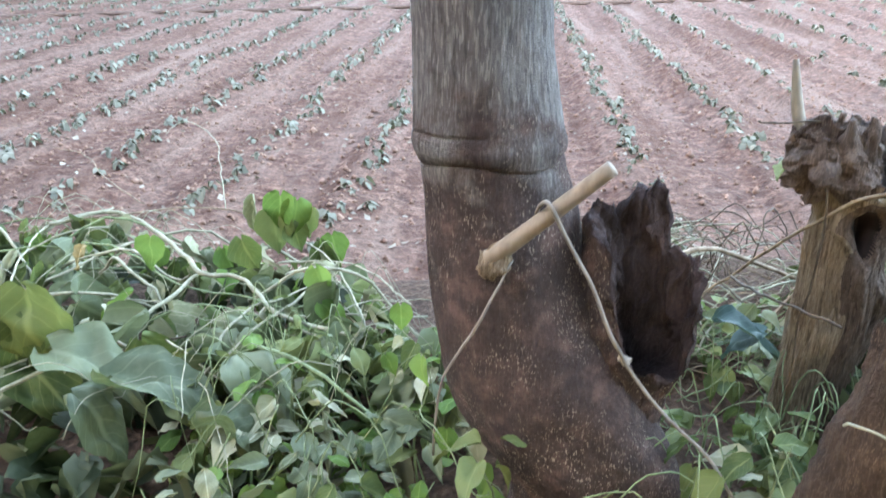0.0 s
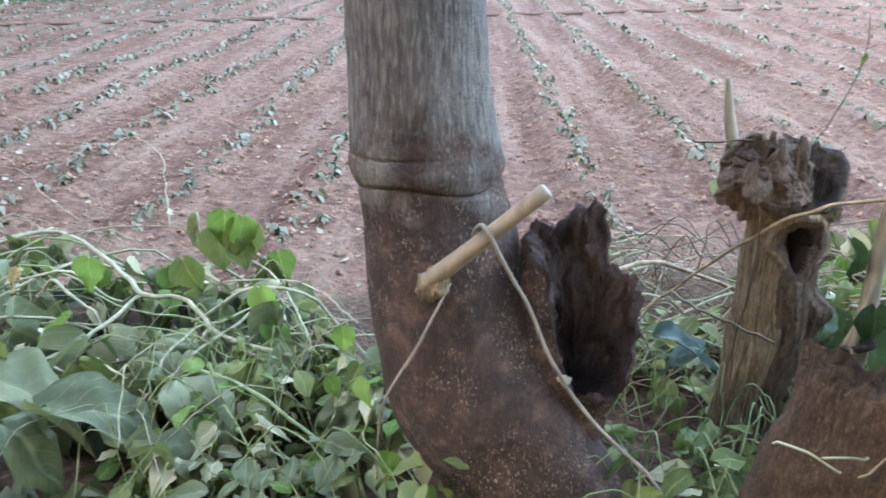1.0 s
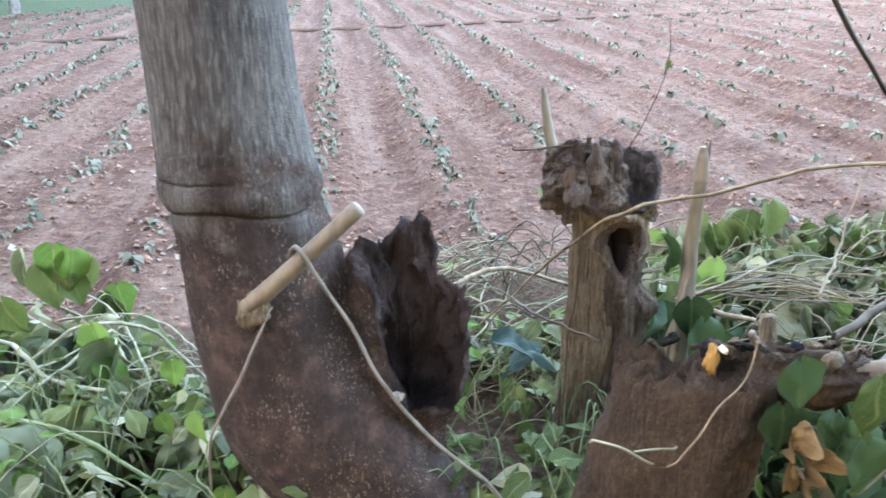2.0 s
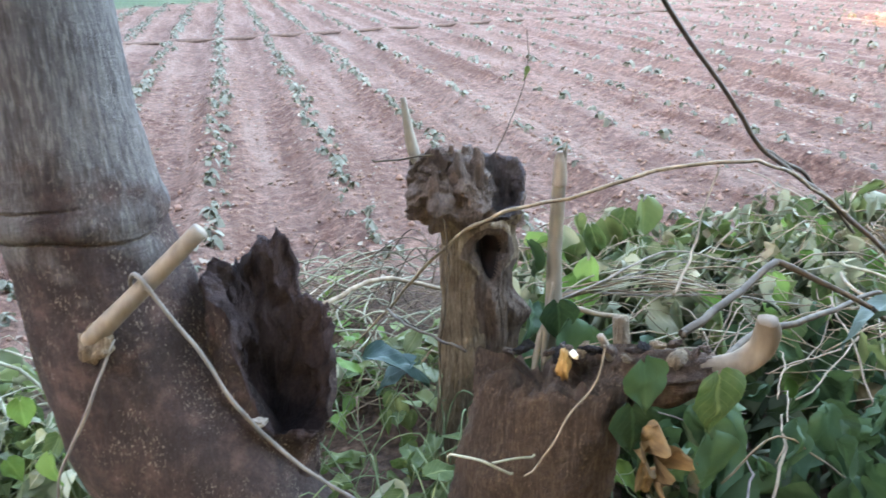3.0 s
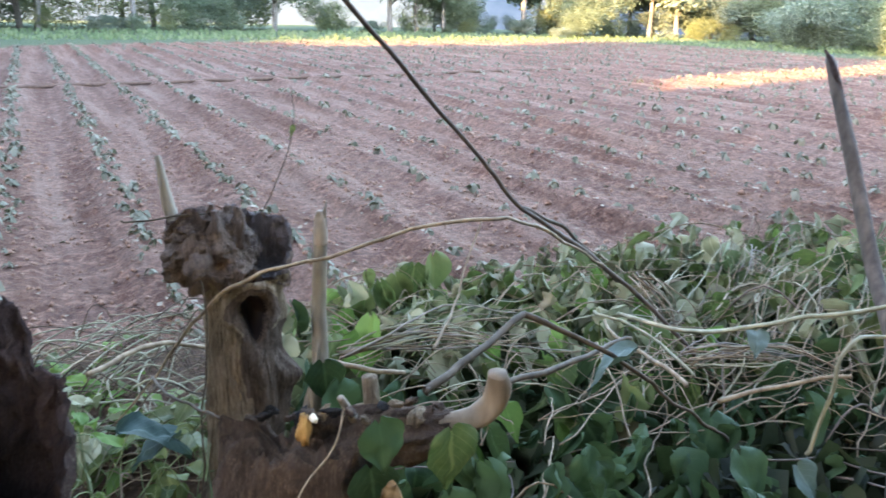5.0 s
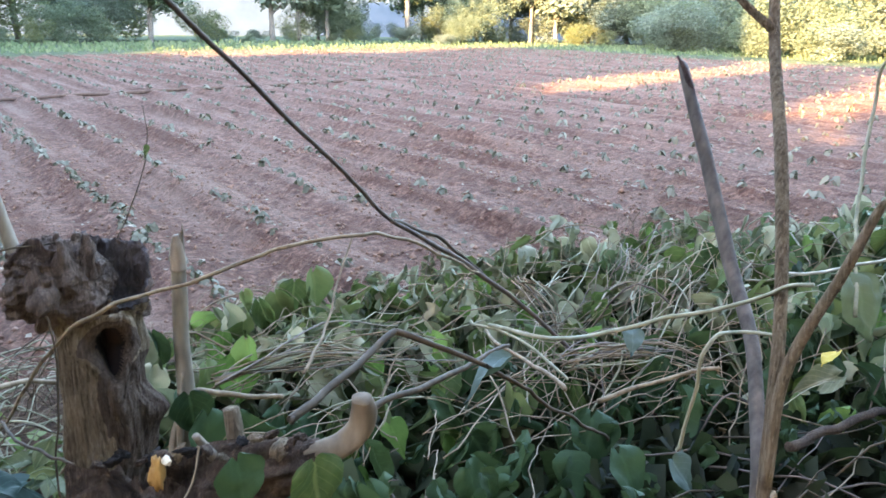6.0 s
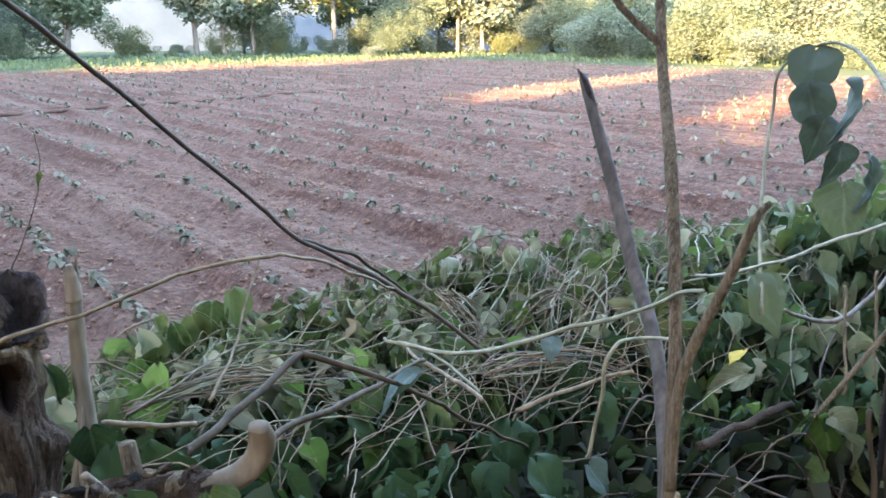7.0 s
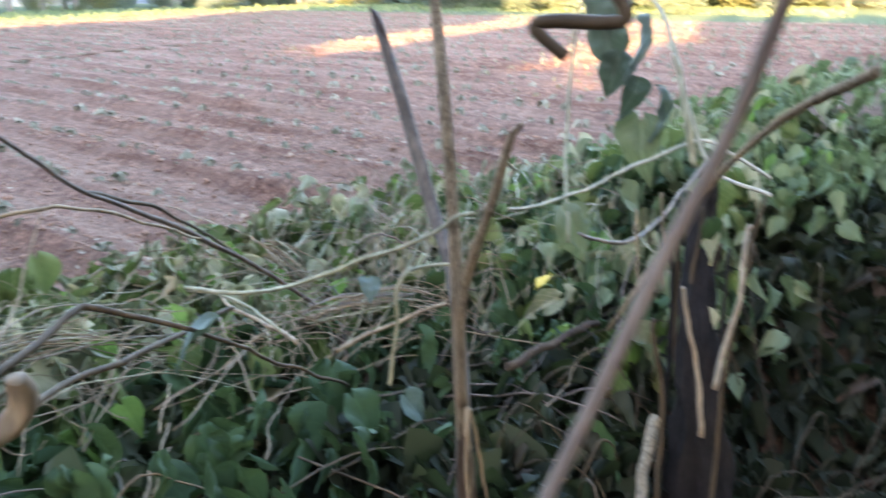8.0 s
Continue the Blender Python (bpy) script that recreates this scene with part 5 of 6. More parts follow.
dark_trunk = thing("rotten_stump", (3.0, 0.98, 0.6), "dark rotten trunk in the shade of the undergrowth", "stump")
put("trunk", local(stack("trunk", [(2.72, 0.95, 0.5, 0.085), (2.74, 1.0, 0.9, 0.052), (2.87, 1.08, 1.15, 0.040), (2.98, 1.12, 1.32, 0.030), (3.0, 1.12, 1.42, 0.015)], 48, 0.5, 12, 1.0, None, 0.12, 14), dark_trunk), BARK_ROT, dark_trunk)

rs = random.Random(91)
for k in range(13):
    u = k / 12
    foot = Vector((2.52 + 0.62 * u + rs.uniform(-0.04, 0.04), 0.90 + 0.22 * u + rs.uniform(-0.06, 0.06), 0.45))
    tip = foot + Vector((rs.uniform(-0.06, 0.22), rs.uniform(-0.02, 0.16), rs.uniform(0.55, 0.95)))
    mid = [foot.lerp(tip, v) + Vector((rs.uniform(-0.03, 0.03), rs.uniform(-0.03, 0.03), 0)) for v in (0.33, 0.66)]
    r = rs.uniform(0.004, 0.011)
    put("dead_stem", local(tube("dead_stem", [tuple(p) for p in (foot, *mid, tip)], [r, r * 0.9, r * 0.6], 8, 26, 0.12, 0.3, seed=k, wander=0.008), dark_trunk), rs.choice((BARK_DARK, BARK_ROT, VINE_DARK)), dark_trunk, "dark dead stem")

# ---------- leaves ----------
def leaf_set(name, material, sizes, hearts=(0.7, 0.9), seed=0, rows=12, half=3):
    """A few leaf shapes that share one material."""
    out = []
    for k, (ln, wd, fold, curl) in enumerate(sizes):
        me = mesh_from(name, *leaf_arrays(ln, wd, fold, curl, 0.045, hearts[k % len(hearts)], seed + k, rows, half))
        flat = [(1 - abs(j) / half * 0.98, (i / rows) ** 1.25) for i in range(rows + 1) for j in range(-half, half + 1)]
        for key, n in (("across", 0), ("along", 1)):
            me.attributes.new(key, "FLOAT", "POINT").data.foreach_set("value", [f[n] for f in flat])
        me.materials.append(material)
        out.append(me)
    return out


WILTED = [(0.13, 0.10, 1.5, 0.3), (0.12, 0.10, 2.2, 0.2), (0.11, 0.085, 0.9, 0.7), (0.14, 0.11, 1.4, 0.6), (0.10, 0.075, 0.6, 0.5)]
SCRAP = leaf_mat("dry_scrap", (0.12, 0.082, 0.058), (0.17, 0.125, 0.088), (0.24, 0.195, 0.145), 0.1, 0.9, island=True)
LIMP = [(0.15, 0.10, 2.6, 0.15), (0.14, 0.11, 1.9, 0.5), (0.12, 0.09, 3.0, 0.3), (0.16, 0.11, 1.2, 0.9)]
FLAT = [(0.13, 0.11, 0.15, 0.25), (0.15, 0.125, 0.25, 0.4), (0.12, 0.105, 0.1, 0.15), (0.14, 0.11, 0.4, 0.5)]
BIG = [(0.24, 0.20, 0.35, 0.35), (0.27, 0.21, 0.5, 0.5), (0.22, 0.20, 0.2, 0.3), (0.25, 0.18, 0.8, 0.4)]
SMALL = [(0.075, 0.045, 0.2, 0.3), (0.085, 0.05, 0.3, 0.5), (0.065, 0.045, 0.1, 0.2), (0.09, 0.05, 0.4, 0.3)]
SETS = {
    "deep": leaf_set("leaf", LEAF_DEEP, FLAT, seed=79), "deep_wilt": leaf_set("leaf", LEAF_DEEP, WILTED, seed=83),
    "limp": leaf_set("leaf", LEAF, LIMP, seed=67), "limp_pale": leaf_set("leaf", LEAF_PALE, LIMP, seed=71),
    "wilt": leaf_set("leaf", LEAF, WILTED, seed=1), "wilt_pale": leaf_set("leaf", LEAF_PALE, WILTED, seed=7), "flat": leaf_set("leaf", LEAF, FLAT, seed=13),
    "silver": leaf_set("leaf", LEAF_SILVER, FLAT, seed=97), "flat_pale": leaf_set("leaf", LEAF_PALE, FLAT, seed=89), "fresh": leaf_set("leaf", LEAF_FRESH, FLAT, seed=19), "blue": leaf_set("leaf", LEAF_BLUE, FLAT, seed=23), "big_pale": leaf_set("leaf", LEAF_SAGE, BIG, seed=29, rows=24, half=6),
    "big": leaf_set("leaf", LEAF, BIG, seed=33, rows=24, half=6), "big_dull": leaf_set("leaf", LEAF_SILVER, [(0.21, 0.20, 0.15, 0.3), (0.24, 0.21, 0.3, 0.4), (0.20, 0.19, 0.2, 0.5), (0.22, 0.18, 0.5, 0.4)], (0.5, 0.7), seed=35, rows=20, half=5), "small": leaf_set("leaf", LEAF_FRESH, SMALL, (0.2, 0.4), seed=37), "small_pale": leaf_set("leaf", LEAF_PALE, SMALL, (0.2, 0.4), seed=41),
    "small_grey": leaf_set("leaf", LEAF_SAGE, SMALL, (0.2, 0.4), seed=43), "small_dark": leaf_set("leaf", LEAF, SMALL, (0.2, 0.4), seed=47), "dry": leaf_set("leaf", LEAF_DRY, WILTED, seed=53), "yellow": leaf_set("leaf", LEAF_YELLOW, FLAT, seed=59)}


def edge_of(x, line):
    xs, ys = zip(*line)
    return float(np.interp(x, xs, ys))


LEFT_EDGE = [(-4.0, 3.7), (-1.7, 3.5), (-1.0, 3.3), (-0.5, 3.2), (-0.2, 3.0), (0.0, 2.85), (0.15, 2.5), (0.3, 2.4)]
RIGHT_EDGE = [(1.15, 2.5), (1.35, 3.0), (1.7, 3.35), (2.5, 3.45), (3.0, 3.45), (3.4, 3.2), (3.9, 2.8), (6.0, 2.8)]
RIGHT_NEAR = [(1.15, 1.9), (1.35, 1.45), (1.8, 1.15), (2.25, 1.0), (2.6, 1.25), (3.6, 1.35), (6.0, 1.1)]


def left_top(x, y):
    e = smooth01((edge_of(x, LEFT_EDGE) - y) / 0.35)
    return bank(x, y) + e * (0.15 + 0.06 * noise.noise(Vector((x * 1.5, y * 1.5, 7))) + 0.05 * smooth01((y - 2.2) / 0.6))


def right_top(x, y):
    e = smooth01((edge_of(x, RIGHT_EDGE) - y) / 0.45)
    rise = 0.10 * smooth01((x - 4.6) / 1.0) + 0.12 * smooth01((x - 2.6) / 0.8) + 0.22 * smooth01((x - 3.3) / 0.6) * smooth01((2.4 - y) / 0.8)
    clump = 0.17 * max(0.0, noise.noise(Vector((x * 3.6, y * 3.0, 4)))) * smooth01((y - 1.9) / 0.4)
    return bank(x, y) + e * (0.19 + 0.07 * noise.noise(Vector((x * 1.7, y * 1.7, 9))) + clump + rise - 0.10 * smooth01((1.7 - y) / 0.6))


def leaf_pose(rs, x, y, z, droop=(-75, -10), s=(0.75, 1.25), yaw=None, wide=(0.5, 1.0)):
    m = turned(rs, (x, y, z), rs.uniform(0, 360) if yaw is None else rs.gauss(yaw, 80), rs.uniform(*droop), rs.uniform(-50, 50), rs.uniform(*s))
    return m @ Matrix.Diagonal((rs.uniform(*wide), 1, rs.uniform(1.0, 1.7), 1))


def heap(name, at, label, places, choose, droop, stuff_places, stuff_arrays, stuff_droop, seed):
    """A heap of cut vines: its nearest leaves one by one, the rest as one mass coloured dark for shade in the gaps."""
    rs = random.Random(seed)
    h = thing(name, at, label, "leaf heap")
    for x, y, z in places:
        put("leaf", rs.choice(SETS[choose(rs, x, y)]), None, h, m=Matrix.Translation(-h.location) @ leaf_pose(rs, x, y, z, droop, (0.6, 1.3) if x > 1 else (0.5, 1.2), 180, (0.55, 1.0)))
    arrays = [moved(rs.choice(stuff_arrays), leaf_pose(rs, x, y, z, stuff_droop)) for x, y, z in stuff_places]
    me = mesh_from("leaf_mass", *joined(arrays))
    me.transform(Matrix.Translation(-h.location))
    tagged(put("leaf_mass", me, LEAF_GAP_DARK, h), kind="stuff")
    return h


def scatter(rs, n, xr, yr, ok, top, depth):
    out = []
    while len(out) < n:
        x, y = rs.uniform(*xr), rs.uniform(*yr)
        if ok(x, y):
            out.append((x, y, top(x, y) + rs.uniform(*depth)))
    return out


def mass_arrays(sizes, seed):
    return [leaf_arrays(ln, wd, f, c, 0.05, 0.7, seed + k, 5, 2) for k, (ln, wd, f, c) in enumerate(sizes)]


def straggling(x, inward, along):
    """Whether a leaf at that distance inside a border lies within its uneven line."""
    return inward > 0.22 + 0.38 * noise.noise(Vector((x * 1.4, 6.1, 0))) + 0.9 * max(0.0, 0.7 - along) and along > 0.1


rs = random.Random(21)
in_left = lambda x, y: y < edge_of(x, LEFT_EDGE) and not (x > -0.1 and y < 1.9)
left_choice = lambda rs, x, y: rs.choice(("big_pale", "big_pale", "big_pale", "big")) if y < 2.3 else rs.choice(("wilt", "wilt_pale", "flat", "fresh", "wilt_pale", "wilt_pale", "big_pale"))
heap("cut_vine_heap", (-0.8, 2.6, 0.7), "heap of cut vines with large wilting heart-shaped leaves", scatter(rs, 290, (-2.0, 0.2), (2.08, 3.4), in_left, left_top, (-0.03, 0.07)), left_choice, (-95, -15),
     [p for p in scatter(rs, 1300, (-3.6, 0.25), (1.5, 3.7), in_left, left_top, (-0.20, -0.02)) if straggling(p[0], p[1] - 1.5, p[0] + 3.6)], mass_arrays(WILTED + FLAT, 90), (-80, 0), 31)
in_right = lambda x, y: edge_of(x, RIGHT_NEAR) < y < edge_of(x, RIGHT_EDGE)


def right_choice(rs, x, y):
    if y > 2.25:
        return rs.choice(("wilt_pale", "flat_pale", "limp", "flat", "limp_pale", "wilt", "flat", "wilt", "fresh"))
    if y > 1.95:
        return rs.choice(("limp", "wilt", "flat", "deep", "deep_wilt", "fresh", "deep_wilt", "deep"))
    # near side: dark green leaves that also carry shade in their colour
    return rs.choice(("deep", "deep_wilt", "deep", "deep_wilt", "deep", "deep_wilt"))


HEAP_LABEL = "heap of cut vines with wilted green and grey-green leaves"
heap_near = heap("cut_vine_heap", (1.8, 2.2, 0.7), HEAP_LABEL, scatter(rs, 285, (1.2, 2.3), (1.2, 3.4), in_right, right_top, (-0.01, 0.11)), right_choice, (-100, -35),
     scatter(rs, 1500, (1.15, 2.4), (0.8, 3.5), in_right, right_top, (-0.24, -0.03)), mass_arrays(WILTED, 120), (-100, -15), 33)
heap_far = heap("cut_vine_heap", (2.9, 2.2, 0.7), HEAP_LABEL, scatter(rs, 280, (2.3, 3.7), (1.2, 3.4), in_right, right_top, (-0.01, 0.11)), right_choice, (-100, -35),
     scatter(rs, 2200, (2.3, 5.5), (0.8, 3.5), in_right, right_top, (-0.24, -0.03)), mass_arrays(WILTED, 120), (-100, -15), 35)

# limp, curled leaves in the top layer of the right-hand heaps
WILTED_MASS = leaf_mat("wilted_leaf_mass", (0.058, 0.064, 0.034), (0.135, 0.134, 0.078), (0.300, 0.278, 0.190), 0.18, island=True, dry=(0.20, 0.14, 0.075))
LIMP_ARRAYS = [leaf_arrays(ln, wd, f, c, 0.06, 0.7, 190 + k, 7, 2) for k, (ln, wd, f, c) in enumerate(LIMP + WILTED)]
for h, xr, n, seed in ((heap_near, (1.2, 2.35), 170, 231), (heap_far, (2.25, 4.4), 300, 233)):
    rs = random.Random(seed)
    arrays = [moved(rs.choice(LIMP_ARRAYS), leaf_pose(rs, x, y, z, (-115, -50), (0.5, 0.95), 180, (0.45, 0.85))) for x, y, z in scatter(rs, n, xr, (2.2, 3.4), in_right, right_top, (-0.02, 0.13))]
    me = mesh_from("wilted_mass", *joined(arrays))
    me.transform(Matrix.Translation(-h.location))
    tagged(put("wilted_mass", me, WILTED_MASS, h), kind="stuff")

# small broad-leaved weeds round the foot of the tree and the stumps
def weed(x, y, kind, n, h, seed, spread=0.12):
    rs = random.Random(seed)
    z0 = bank(x, y)
    w = thing("leafy_weed", (x, y, z0), "small leafy weed growing at the foot of the stumps", "weed", "weeds on the bank")
    stalk = put("stem", tube("stem", [(0, 0, -0.02), (rs.uniform(-0.03, 0.03), rs.uniform(-0.03, 0.03), h * 0.5), (rs.uniform(-0.06, 0.06), rs.uniform(-0.06, 0.06), h)], [0.004, 0.003, 0.0015], 6, 8, 0.1, seed=seed), VINE_GREEN, w)
    for k in range(n):
        u = rs.uniform(0.25, 1.0)
        a = rs.uniform(0, 6.28)
        r = rs.uniform(0.01, spread)
        put("leaf", rs.choice(SETS[kind]), None, stalk, m=turned(rs, (r * math.cos(a), r * math.sin(a), h * u), math.degrees(a) - 90, rs.uniform(-50, 20), rs.uniform(-25, 25), rs.uniform(0.7, 1.3)))


rs = random.Random(44)
for k in range(64):
    x, y = rs.uniform(-0.32, 0.40), rs.uniform(1.62, 2.35)
    if (x - 0.5) ** 2 + (y - 1.86) ** 2 > 0.05:
        weed(x, y, rs.choice(("small_dark", "small_dark", "small_pale", "small_dark", "small", "small_grey")), rs.randint(7, 11), rs.uniform(0.12, 0.30), 400 + k)
for k in range(30):
    x, y = rs.uniform(0.72, 1.28), rs.uniform(1.68, 2.5)
    if (x - 1.09) ** 2 + (y - 2.05) ** 2 > 0.016 and (x - 1.0) ** 2 + (y - 1.54) ** 2 > 0.03:
        weed(x, y, rs.choice(("small_dark", "small_grey", "small_pale", "small_dark", "small_dark", "small", "small_dark")), rs.randint(7, 11), rs.uniform(0.08, 0.24), 450 + k)

for k in range(12):
    weed(rs.uniform(0.66, 1.02), rs.uniform(2.45, 3.1), rs.choice(("small_dark", "small_grey", "small")), rs.randint(5, 8), rs.uniform(0.05, 0.14), 480 + k, 0.09)

# a torn dead leaf in folds below the stump arm
dead = thing("dead_leaf", (1.125, 1.33, 1.335), "crumpled rust-brown dead leaf hanging below the stump arm", "leaf")
for k, (x, y, z, ln, yaw) in enumerate(((0.0, 0.0, 0.0, 0.07, 170), (0.012, -0.006, -0.03, 0.075, 200), (-0.014, -0.004, -0.05, 0.07, 150), (0.002, -0.01, -0.085, 0.06, 185))):
    me = mesh_from("fold", *leaf_arrays(ln * 0.92, ln * 0.52, 0.8, 0.35, 0.42, 0.2, 900 + k, 16, 5))
    put("fold", me, DEAD_LEAF, dead, m=turned(None, (x, y, z), yaw, -82, 10 * (k - 1.5), 1.0))


# single leaves that stand out
def one_leaf(at, kind, k, yaw, pitch, roll, s, label):
    ob = put("leaf", SETS[kind][k], None, m=turned(None, at, yaw, pitch, roll, s))
    tagged(ob, label, "leaf")


one_leaf((1.108, 1.345, 1.420), "deep", 2, 180, -80, 5, 0.66, "dark glossy round leaf hanging by the stump arm")
one_leaf((1.192, 1.300, 1.412), "flat", 0, 185, -84, 0, 0.74, "veined green pointed leaf hanging by the stump arm")
one_leaf((1.100, 1.352, 1.350), "deep", 0, 175, -84, 5, 0.66, "dark green leaf hanging below the stump arm")
one_leaf((1.190, 1.30, 1.315), "deep", 1, 190, -80, 5, 0.62, "dark green leaf hanging below the stump arm")
for dx, dz, kind, k, yaw, s in ((0.0, 0.12, "fresh", 1, 170, 1.0), (0.05, 0.10, "fresh", 0, 200, 1.0), (-0.03, 0.06, "flat", 1, 190, 1.1), (0.09, 0.07, "flat", 0, 150, 0.9), (0.03, 0.02, "flat", 2, 210, 0.9), (-0.10, 0.10, "wilt_pale", 1, 180, 1.1), (0.15, -0.03, "fresh", 2, 185, 1.0), (0.12, -0.06, "flat", 3, 160, 1.0)):
    one_leaf((-0.33 + dx, 2.86 + 0.3 * abs(dx), 0.98 + dz), kind, k, yaw, -78, 12 * (k - 1), s, "upright green leaf standing out of the vine heap")
for at, kind, k, yaw, pitch, s, label in (
    ((-0.765, 2.13, 1.09), "big", 2, 178, -84, 1.3, "very large olive-green leaf hanging over the heap"),
    ((-0.80, 2.12, 1.02), "big", 0, 200, -85, 0.8, "very large olive-green leaf hanging over the heap"),
    ((-0.805, 2.5, 1.05), "dry", 1, 150, -40, 0.55, "shrivelled yellow-brown leaf on the vine heap"),
    ((-0.606, 2.5, 1.09), "fresh", 0, 175, -82, 0.85, "fresh green leaf hanging in the vine heap"),
    ((-0.322, 2.45, 1.11), "flat", 3, 190, -85, 0.9, "dull green leaf hanging in the vine heap"),
    ((-0.109, 2.4, 1.05), "fresh", 3, 185, -80, 0.75, "fresh green leaf hanging in the vine heap"),
    ((0.300, 1.72, 1.03), "fresh", 2, 160, -70, 0.48, "fresh green leaf at the foot of the tree"),
    ((0.365, 1.69, 0.975), "fresh", 0, 210, -60, 0.48, "fresh green leaf at the foot of the tree"),
    ((0.187, 1.95, 1.17), "fresh", 1, 190, -75, 0.42, "fresh green leaf at the foot of the tree"),
    ((0.235, 1.88, 1.09), "fresh", 3, 150, -60, 0.45, "fresh green leaf at the foot of the tree"),
    ((0.16, 1.90, 1.08), "fresh", 2, 230, -55, 0.42, "fresh green leaf at the foot of the tree")):
    one_leaf(at, kind, k, yaw, pitch, 8 * (k - 1), s, label)
one_leaf((1.200, 1.845, 1.275), "deep", 0, 175, -85, 5, 0.75, "dark green leaf hanging by the wooden stake")
one_leaf((1.228, 1.84, 1.225), "deep", 1, 200, -80, -10, 0.8, "dark green leaf hanging by the wooden stake")
one_leaf((1.160, 1.90, 1.385), "deep_wilt", 1, 190, -85, 10, 0.65, "dark green leaf hanging by the wooden stake")
one_leaf((0.843, 1.95, 1.16), "blue", 1, 260, -10, 0, 0.9, "broad blue-green leaf by the burl stump")
one_leaf((0.93, 1.96, 1.13), "blue", 0, 100, -15, 10, 0.8, "broad blue-green leaf by the burl stump")
one_leaf((1.01, 2.2, 1.43), "flat", 2, 120, -30, 30, 0.6, "bluish-green leaf on a thin twig by the burl stump")
one_leaf((1.241, 2.159, 1.69), "wilt", 2, 200, -70, 0, 0.25, "small leaf on a thin upright shoot")
one_leaf((3.158, 2.546, 0.93), "yellow", 2, 90, -40, 0, 0.6, "small yellowed leaf on the leaf heap")
one_leaf((2.712, 1.444, 1.147), "yellow", 0, 80, -10, 20, 0.5, "yellowed leaf among green ones")
for at, k, yaw, pitch, s in (
    ((-0.447, 1.927, 0.930), 1, -83, -26, 1.15),
    ((-0.672, 2.059, 0.930), 0, -99, -30, 1.10),
    ((-0.193, 2.021, 0.930), 2, -123, -45, 0.90),
    ((-0.198, 1.796, 0.930), 3, -65, -54, 0.80),
    ((-0.502, 1.845, 0.930), 2, -89, -66, 0.90)):
    one_leaf((at[0], at[1], at[2] + 0.05), "big_pale", k, yaw, pitch + 20, 0, 1.02 * s, "very large pale grey-green leaf draped over the heap")
LOBE, TUFT, DROOP = Vector((1.47, 2.35, 1.09)), Vector((1.88, 2.88, 1.08)), Vector((1.66, 2.80, 1.04))
for at, kind, k, yaw, pitch, s in (
    (LOBE, "fresh", 1, 160, -75, 0.95), (LOBE + Vector((-0.07, 0.02, 0.0)), "flat", 0, 215, -70, 0.85), (LOBE + Vector((0.03, 0.0, 0.05)), "fresh", 3, 130, -60, 0.75),
    (TUFT, "flat", 0, 170, -80, 1.1), (TUFT + Vector((0.08, 0.01, 0.02)), "flat", 1, 200, -75, 1.1), (TUFT + Vector((-0.07, 0.0, -0.03)), "flat", 3, 150, -85, 1.0), (TUFT + Vector((0.02, 0.0, -0.07)), "wilt", 1, 190, -85, 1.1),
    (DROOP, "limp", 0, 180, -88, 1.1), (DROOP + Vector((0.06, 0.0, 0.02)), "wilt", 3, 160, -85, 1.1), (DROOP + Vector((-0.06, 0.0, 0.03)), "limp_pale", 1, 200, -85, 1.0), (DROOP + Vector((0.01, 0.0, 0.07)), "wilt", 2, 175, -60, 0.7)):
    one_leaf(tuple(at), kind, k, yaw, pitch, 10 * (k - 1), s, "broad green leaf standing out of the cut vines")
one_leaf((1.70, 1.545, 1.335), "silver", 1, 60, -25, 10, 0.75, "silvery blue-grey leaf caught on the bent branch")
one_leaf((2.155, 1.487, 1.00), "silver", 0, 200, -50, 10, 0.8, "silvery blue-grey leaf low in the heap")
one_leaf((2.466, 1.90, 1.11), "silver", 2, 150, -35, -15, 0.7, "silvery blue-grey leaf in the heap")
one_leaf((2.06, 1.562, 1.01), "deep", 1, 185, -45, 0, 0.95, "broad green veined leaf low in the heap")
rs = random.Random(52)
for at in ((3.483, 1.712, 1.90), (3.479, 1.72, 1.78), (3.535, 1.61, 1.79), (3.49, 1.66, 1.68), (3.51, 1.60, 1.60), (3.54, 1.53, 1.56)):
    one_leaf(at, "big_dull", rs.randrange(4), rs.uniform(120, 200), rs.uniform(-88, -65), rs.uniform(-20, 20), rs.uniform(0.75, 0.95), "large dull green heart-shaped leaf hanging on an arching vine")
for (x, y, z), k, yaw in (((3.584, 1.608, 1.359), 1, 100), ((3.425, 1.589, 1.151), 0, 200), ((3.063, 1.612, 1.148), 2, 170)):
    one_leaf((x, y, z + 0.08), "big_pale", k, yaw, -55, 15, 0.9, "large pale leaf hanging in the creeper clump")
shrub = thing("creeper_clump", (3.3, 1.4, 0.9), "clump of large-leaved green creeper over dark undergrowth", "creeper")
for k in range(220):
    x, y = 2.75 + 2.6 * rs.random() ** 1.4, rs.uniform(1.2, 2.3)
    z = right_top(x, y) + rs.uniform(-0.03, 0.14)
    put("leaf", rs.choice(SETS[rs.choice(("flat", "flat_pale", "wilt_pale", "fresh", "flat", "limp_pale", "deep"))]), None, shrub, m=Matrix.Translation(-shrub.location) @ leaf_pose(rs, x, y, z, (-95, -25), (0.7, 1.35)))

